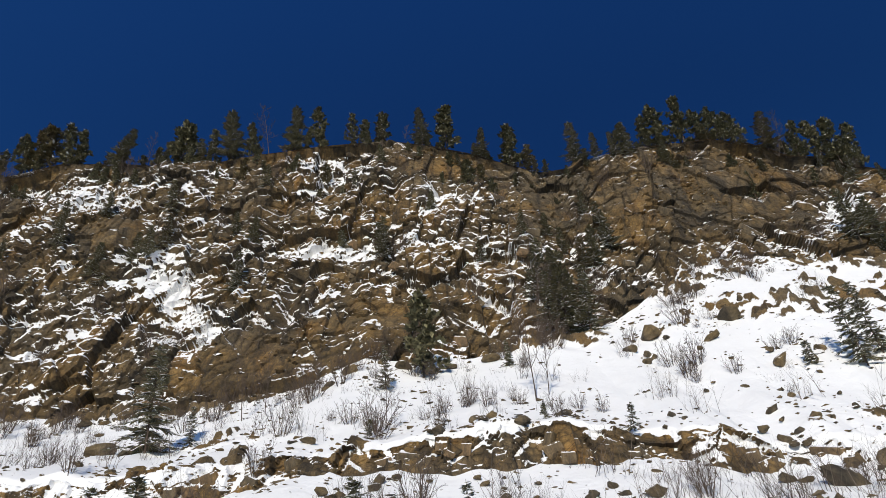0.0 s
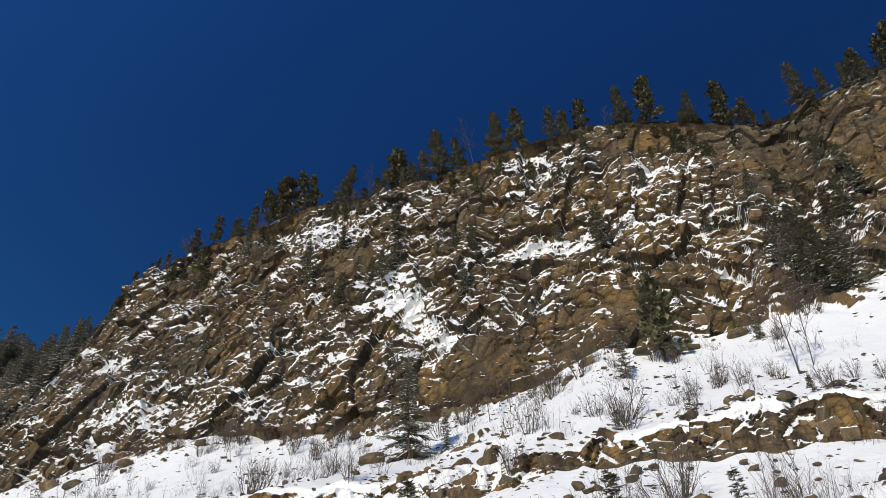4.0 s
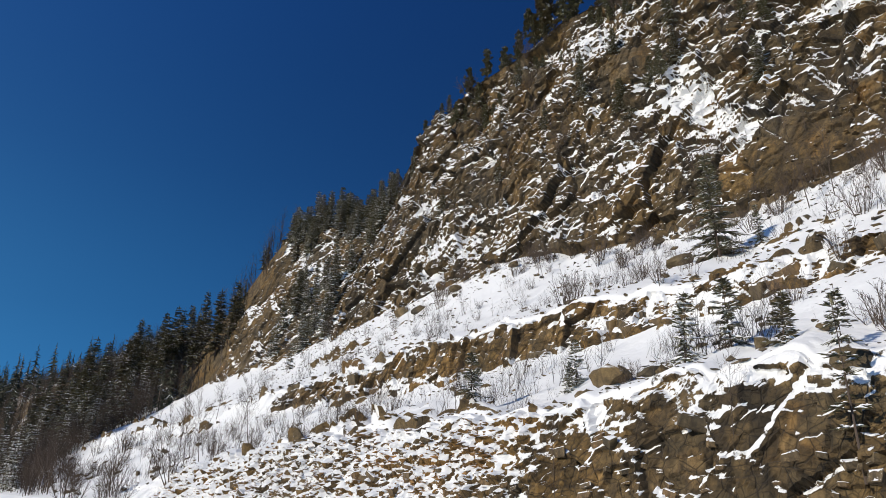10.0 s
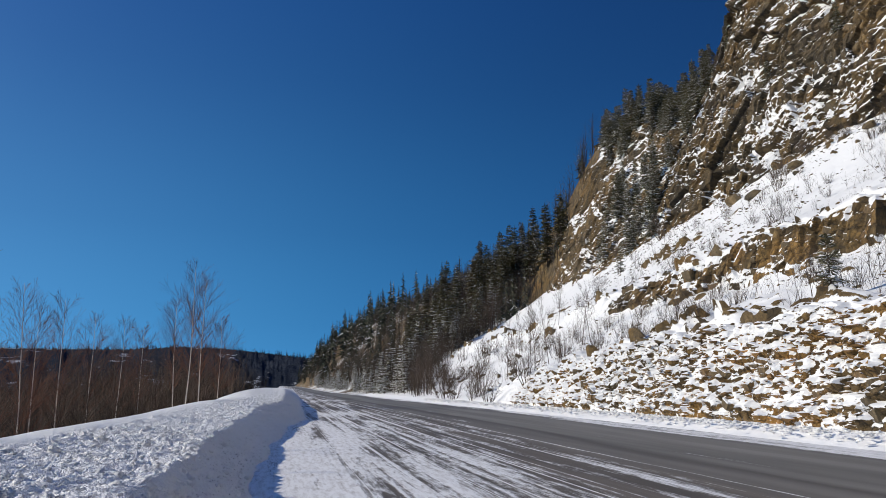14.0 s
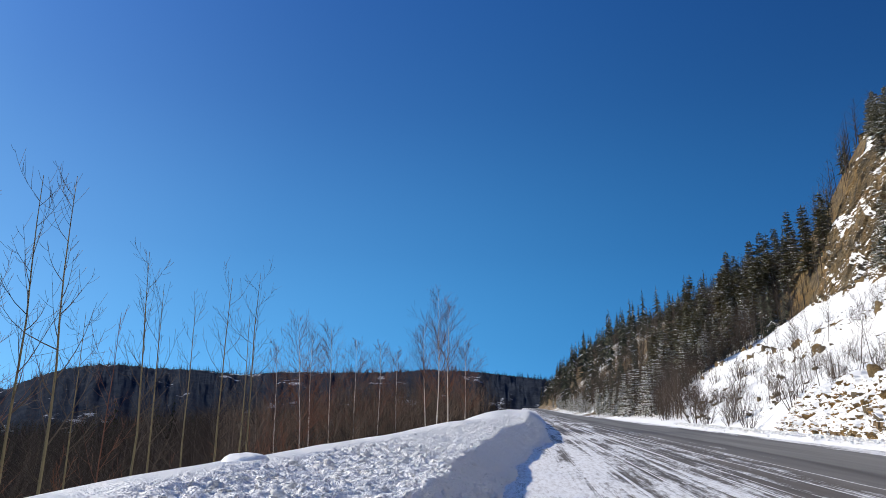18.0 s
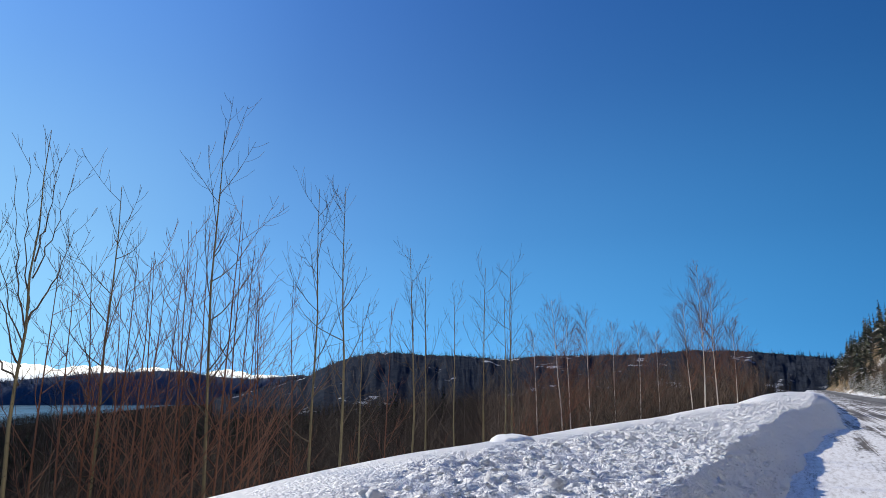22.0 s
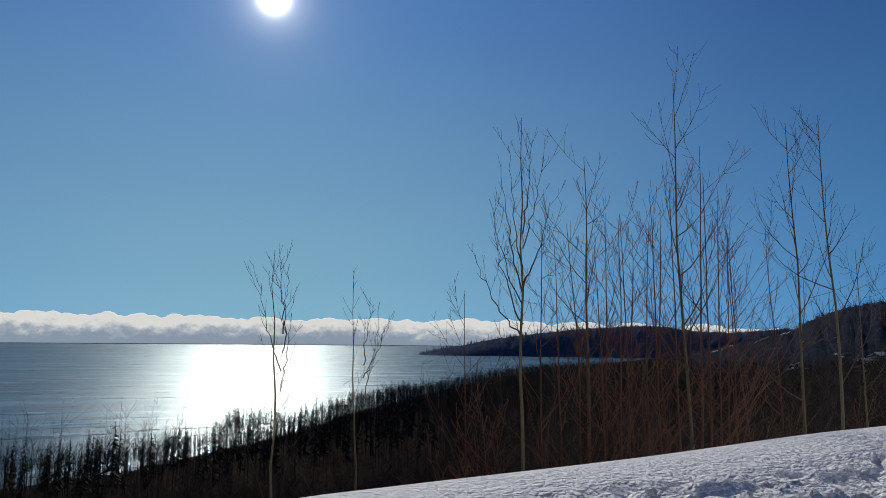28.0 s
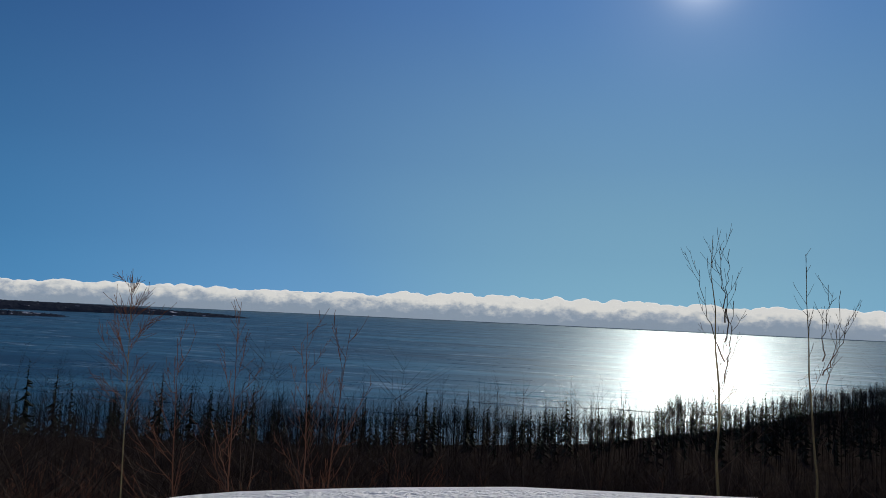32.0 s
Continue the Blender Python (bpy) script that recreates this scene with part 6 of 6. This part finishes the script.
def make_block_material():
    k = Nodes("quarried_rock")
    p = k.place()
    c, mid, fine, crack = rock_colour(k, p)
    info = k.t.nodes.new("ShaderNodeObjectInfo")
    c = k.mix(1.0, c, k.ramp(info.outputs["Random"], (0.0, (0.62, 0.62, 0.62)), (0.5, (0.92, 0.88, 0.82)), (1.0, (1.2, 0.98, 0.78))), "MULTIPLY")
    geo = k.t.nodes.new("ShaderNodeNewGeometry")
    z = k.add("ShaderNodeSeparateXYZ", Vector=geo.outputs["Normal"]).outputs["Z"]
    f = k.ramp(k.math("ADD", z, k.math("MULTIPLY", k.math("SUBTRACT", k.noise(k.place((1, 1, 1), "Generated"), 3.0, 6), 0.5), 1.6)), (0.50, 0.0), (0.58, 1.0))
    k.bump(k.math("ADD", mid, k.math("MULTIPLY", fine, 0.5)), 0.7, 0.10)
    return k.finish(k.mix(f, c, (0.86, 0.85, 0.835)), 0.88)


M_BLOCK = make_block_material()
BLOCKS = [block_mesh(500 + k) for k in range(8)]
for me in BLOCKS:
    me.materials.append(M_BLOCK)


def set_blocks(parent, P, count, x0, x1, low, high, rng, dip=4, tall=1.0, top=0.96):
    """Blocks as parts of a rock face, half sunk into it."""
    i0, i1 = int(np.searchsorted(P[0, :, 0], x0)), int(np.searchsorted(P[0, :, 0], x1))
    for k in range(count):
        i = rng.randrange(i0, i1)
        j = int((0.04 + (top - 0.04) * rng.random()) * (P.shape[0] - 1))
        size = low + (high - low) * rng.random() ** 2
        x, y, z = (float(c) for c in P[j, i])
        ob = new("rock_block", BLOCKS[rng.randrange(len(BLOCKS))])
        ob.parent = parent
        ob.matrix_basis = Matrix.Translation((x, y + (0.12 if tall == 1 else 0.3) * size, z)) @ pose(0, 0, 0, rng.gauss(0, 14), rng.gauss(dip, 13), rng.gauss(0, 25)) @ Matrix.Diagonal((size * rng.uniform(0.8, 1.7), size * 0.8, tall * size * rng.uniform(0.7, 1.3), 1))


rng = random.Random(33)
set_blocks(rock_wall, WALL, 130, -40, -15, 0.16, 0.55, rng, top=0.84)
set_blocks(rock_wall, WALL, 60, -15, -3, 0.2, 0.5, rng, 0, top=0.7)
set_blocks(rock_wall, WALL, 45, -3, 6, 0.16, 0.5, rng, top=0.84)
set_blocks(rock_ledge, LEDGE, 110, -50, 16, 0.25, 0.8, rng, tall=1.7, top=0.7)
set_blocks(cliff, CLIFF, 60, -70, 34, 0.7, 1.9, rng, 22, 1.5)


def stone_scatter(name, label, places, sizes, material=None, smooth=False):
    """Loose stones too many to count, each a lopsided eight-sided lump."""
    n = len(places)
    base = np.array([(1, 0, 0), (0, 1, 0), (-1, 0, 0), (0, -1, 0), (0, 0, 0.55), (0, 0, -0.6)], float)
    turn = gen.random(n) * 6.283
    c, s = np.cos(turn), np.sin(turn)
    v = base[None] * (0.6 + 0.8 * gen.random((n, 6, 1))) + gen.normal(0, 0.2, (n, 6, 3))
    v = np.stack([v[..., 0] * c[:, None] - v[..., 1] * s[:, None], v[..., 0] * s[:, None] + v[..., 1] * c[:, None], v[..., 2] * 0.7], -1)
    v = v * sizes[:, None, None] * 0.5 + places[:, None, :]
    f = np.array([(0, 1, 4), (1, 2, 4), (2, 3, 4), (3, 0, 4), (1, 0, 5), (2, 1, 5), (3, 2, 5), (0, 3, 5)])
    faces = (np.arange(n)[:, None, None] * 6 + f[None]).reshape(-1, 3)
    return tagged(new(name, quads_mesh(name, v.reshape(-1, 3), faces, material or M_BOULDER, smooth)), label, "stones", kind="stuff")


def strewn(P, n, seed, x0, x1, want):
    """Places on a slope, clustered where want(x, y) is high."""
    i0, i1 = int(np.searchsorted(P[0, :, 0], x0)), int(np.searchsorted(P[0, :, 0], x1))
    i = gen.integers(i0, i1, n)
    j = gen.integers(1, P.shape[0] - 1, n)
    p = P[j, i] + np.stack([gen.uniform(-0.15, 0.15, n), 0 * i, 0 * i], 1)
    chance = want(p[:, 0], p[:, 1]) + 0.9 * fractal(p[:, 0] / 2.6, p[:, 1] / 2.2, seed, 3)
    return p[gen.random(n) < np.clip(chance, 0, 1)]


up = strewn(UPPER, 16000, 301, -95, 34, lambda x, y: 0.10 + 0.35 * step(35, 31.5, y) + 0.22 * step(-35, -55, x) + 0.25 * step(12, 20, x) + 0.35 * step(-4, -1, y - cliff_foot_y(x)))
stone_scatter("upper_stones", "small dark stones poking out of the snow slope", up, 0.10 + 0.42 * gen.random(len(up)) ** 2.5)
down = strewn(LOWER, 9000, 302, -60, 30, lambda x, y: 0.02 + 0.45 * step(21.5, 19, y) + 0.2 * step(27.5, 29.5, y) + 0.12 * step(-16, -2, x))
stone_scatter("lower_stones", "small dark stones poking out of the lower snow slope", down, 0.08 + 0.36 * gen.random(len(down)) ** 2.5)
rub = strewn(WALL, 7000, 303, -49, 8, lambda x, y: 0.45 - 1.2 * step(-19, -15, x) * step(0, -3, x))
stone_scatter("wall_rubble", "snowy rubble caught on the low rock wall", rub, 0.10 + 0.34 * gen.random(len(rub)) ** 2.0, M_BLOCK)
foot = strewn(CLIFF, 14000, 304, -110, 40, lambda x, y: 0.22 + 0 * x)
stone_scatter("cliff_rubble", "loose broken stone on the cliff's ledges", foot, 0.25 + 0.7 * gen.random(len(foot)) ** 3, M_BLOCK)

# a dome of snow left on the bank's crest
me = bpy.data.meshes.new("snow_mound")
bm = bmesh.new()
bmesh.ops.create_uvsphere(bm, u_segments=24, v_segments=12, radius=0.36)
for v in bm.verts:
    v.co.z *= 0.5
    v.co += Vector((0.03, 0.02, 0.02)) * float(smooth_noise(v.co.x * 7, v.co.y * 7 + v.co.z * 5, 2))
for f in bm.faces:
    f.smooth = True
bm.to_mesh(me)
bm.free()
me.materials.append(M_SNOW)
mound = tagged(new("snow_mound", me), "rounded cap of snow on the bank's crest", "snow mound")
mound.location = (-8.9, -3.62, 0.93)
mound.scale = (0.85, 0.85, 0.62)


# ---- clods of ploughed snow ----
def clod(seed):
    rng = random.Random(seed)
    bm = bmesh.new()
    bmesh.ops.create_icosphere(bm, subdivisions=2, radius=0.5)
    for v in bm.verts:
        n = noise.noise(v.co * 2.3 + Vector((seed, 0, 0)))
        v.co *= 1 + 0.55 * n
        v.co += unit(rng, 0.02)
        v.co.z *= 0.75
    me = bpy.data.meshes.new("snow_clod")
    bm.to_mesh(me)
    bm.free()
    me.materials.append(M_BANK)
    me.polygons.foreach_set("use_smooth", [True] * len(me.polygons))
    return me


CLODS = [clod(600 + k) for k in range(8)]
BANK = np.stack([X2, by, bz], -1)
rng = random.Random(55)
n0, n1 = int(np.searchsorted(bx, -15)), int(np.searchsorted(bx, 1.5))
for k in range(300):
    i = rng.randrange(n0, n1)
    j = rng.randrange(2, 64)
    size = 0.05 + 0.09 * rng.random() ** 2.5
    ob = new("snow_clod", CLODS[rng.randrange(len(CLODS))])
    ob.parent = snow_bank
    x, y, z = (float(c) for c in BANK[j, i])
    ob.matrix_basis = Matrix.Translation((x, y, z + 0.02 * size)) @ pose(0, 0, 0, rng.uniform(-30, 30), rng.uniform(-30, 30), rng.uniform(0, 360)) @ Matrix.Diagonal((size * rng.uniform(0.9, 1.5), size, size, 1))
ii = gen.integers(int(np.searchsorted(bx, -60)), n1, 7000)
jj = gen.integers(1, 62, 7000)
stone_scatter("snow_crumbs", "small crumbs of ploughed snow on the bank", BANK[jj, ii], 0.03 + 0.07 * gen.random(7000) ** 2.2, M_BANK, True)
vx = gen.uniform(-75, 6, 2600)
vy = gen.normal(15.5, 0.35, 2600)
stone_scatter("verge_crumbs", "crumbled ploughed snow along the far edge of the road", np.stack([vx, vy, road_z(vx) + 0.40 - 0.25 * np.abs(vy - 15.5)], 1), 0.06 + 0.22 * gen.random(2600) ** 2, M_BANK, True)


# ---- cloud bank over the lake ----
def make_cloud():
    k = Nodes("cloud")
    p = k.place()
    n = k.noise(k.place((1, 1, 1.6)), 0.010, 6, 0.62)
    h = k.add("ShaderNodeSeparateXYZ", Vector=p).outputs["Z"]
    # sunlit tops and grey undersides are painted into the cloud's own glow
    body = k.ramp(k.math("MULTIPLY_ADD", h, 0.0046, k.math("MULTIPLY", n, 1.05)), (0.62, (0.34, 0.42, 0.52)), (0.78, (0.50, 0.56, 0.63)), (0.90, (0.78, 0.80, 0.79)), (1.0, (0.96, 0.95, 0.90)))
    k.finish((0.2, 0.2, 0.2), 1.0)
    k.put(k.b.inputs["Emission Color"], body)
    k.b.inputs["Emission Strength"].default_value = 1.12
    return k.m


M_CLOUD = make_cloud()
ca = np.linspace(204, 345, 900)
cv = np.linspace(0, 1, 34)[:, None]
FAR = 4750.0
ctop = FAR * np.tan(np.radians(knots(ca, (204, 0.5), (212, 0.7), (218, 0.95), (224, 1.3), (230, 1.6), (242, 1.75), (263, 1.9), (279, 2.15), (290, 1.6), (303, 1.5), (315, 1.2), (345, 1.0))))
ctop = ctop * (1 + 0.2 * fractal(ca * 0.7, 0 * ca, 41, 5)) * 0.82 + 24 * (domes(ca * 0.75, 0 * ca + 0.4, 43) + 0.5 * domes(ca * 1.9, 0 * ca + 0.4, 45))
cz = -26 + (ctop + 26) * np.sin(cv * 1.5708) ** 0.9
cr = FAR + 60 * cv - 70 * np.sqrt(np.clip(1 - (2 * cv - 1) ** 2, 0, 1)) - 26 * fractal(ca * 2 + 0 * cv, cz / 34, 47, 4)
cloud_bank = new("cloud_bank", sheet_mesh("cloud_bank", np.stack([cr * np.cos(np.radians(ca)), cr * np.sin(np.radians(ca)), cz], -1), M_CLOUD))
tagged(cloud_bank, "low bank of white cloud along the lake's horizon", "cloud", kind="structure")
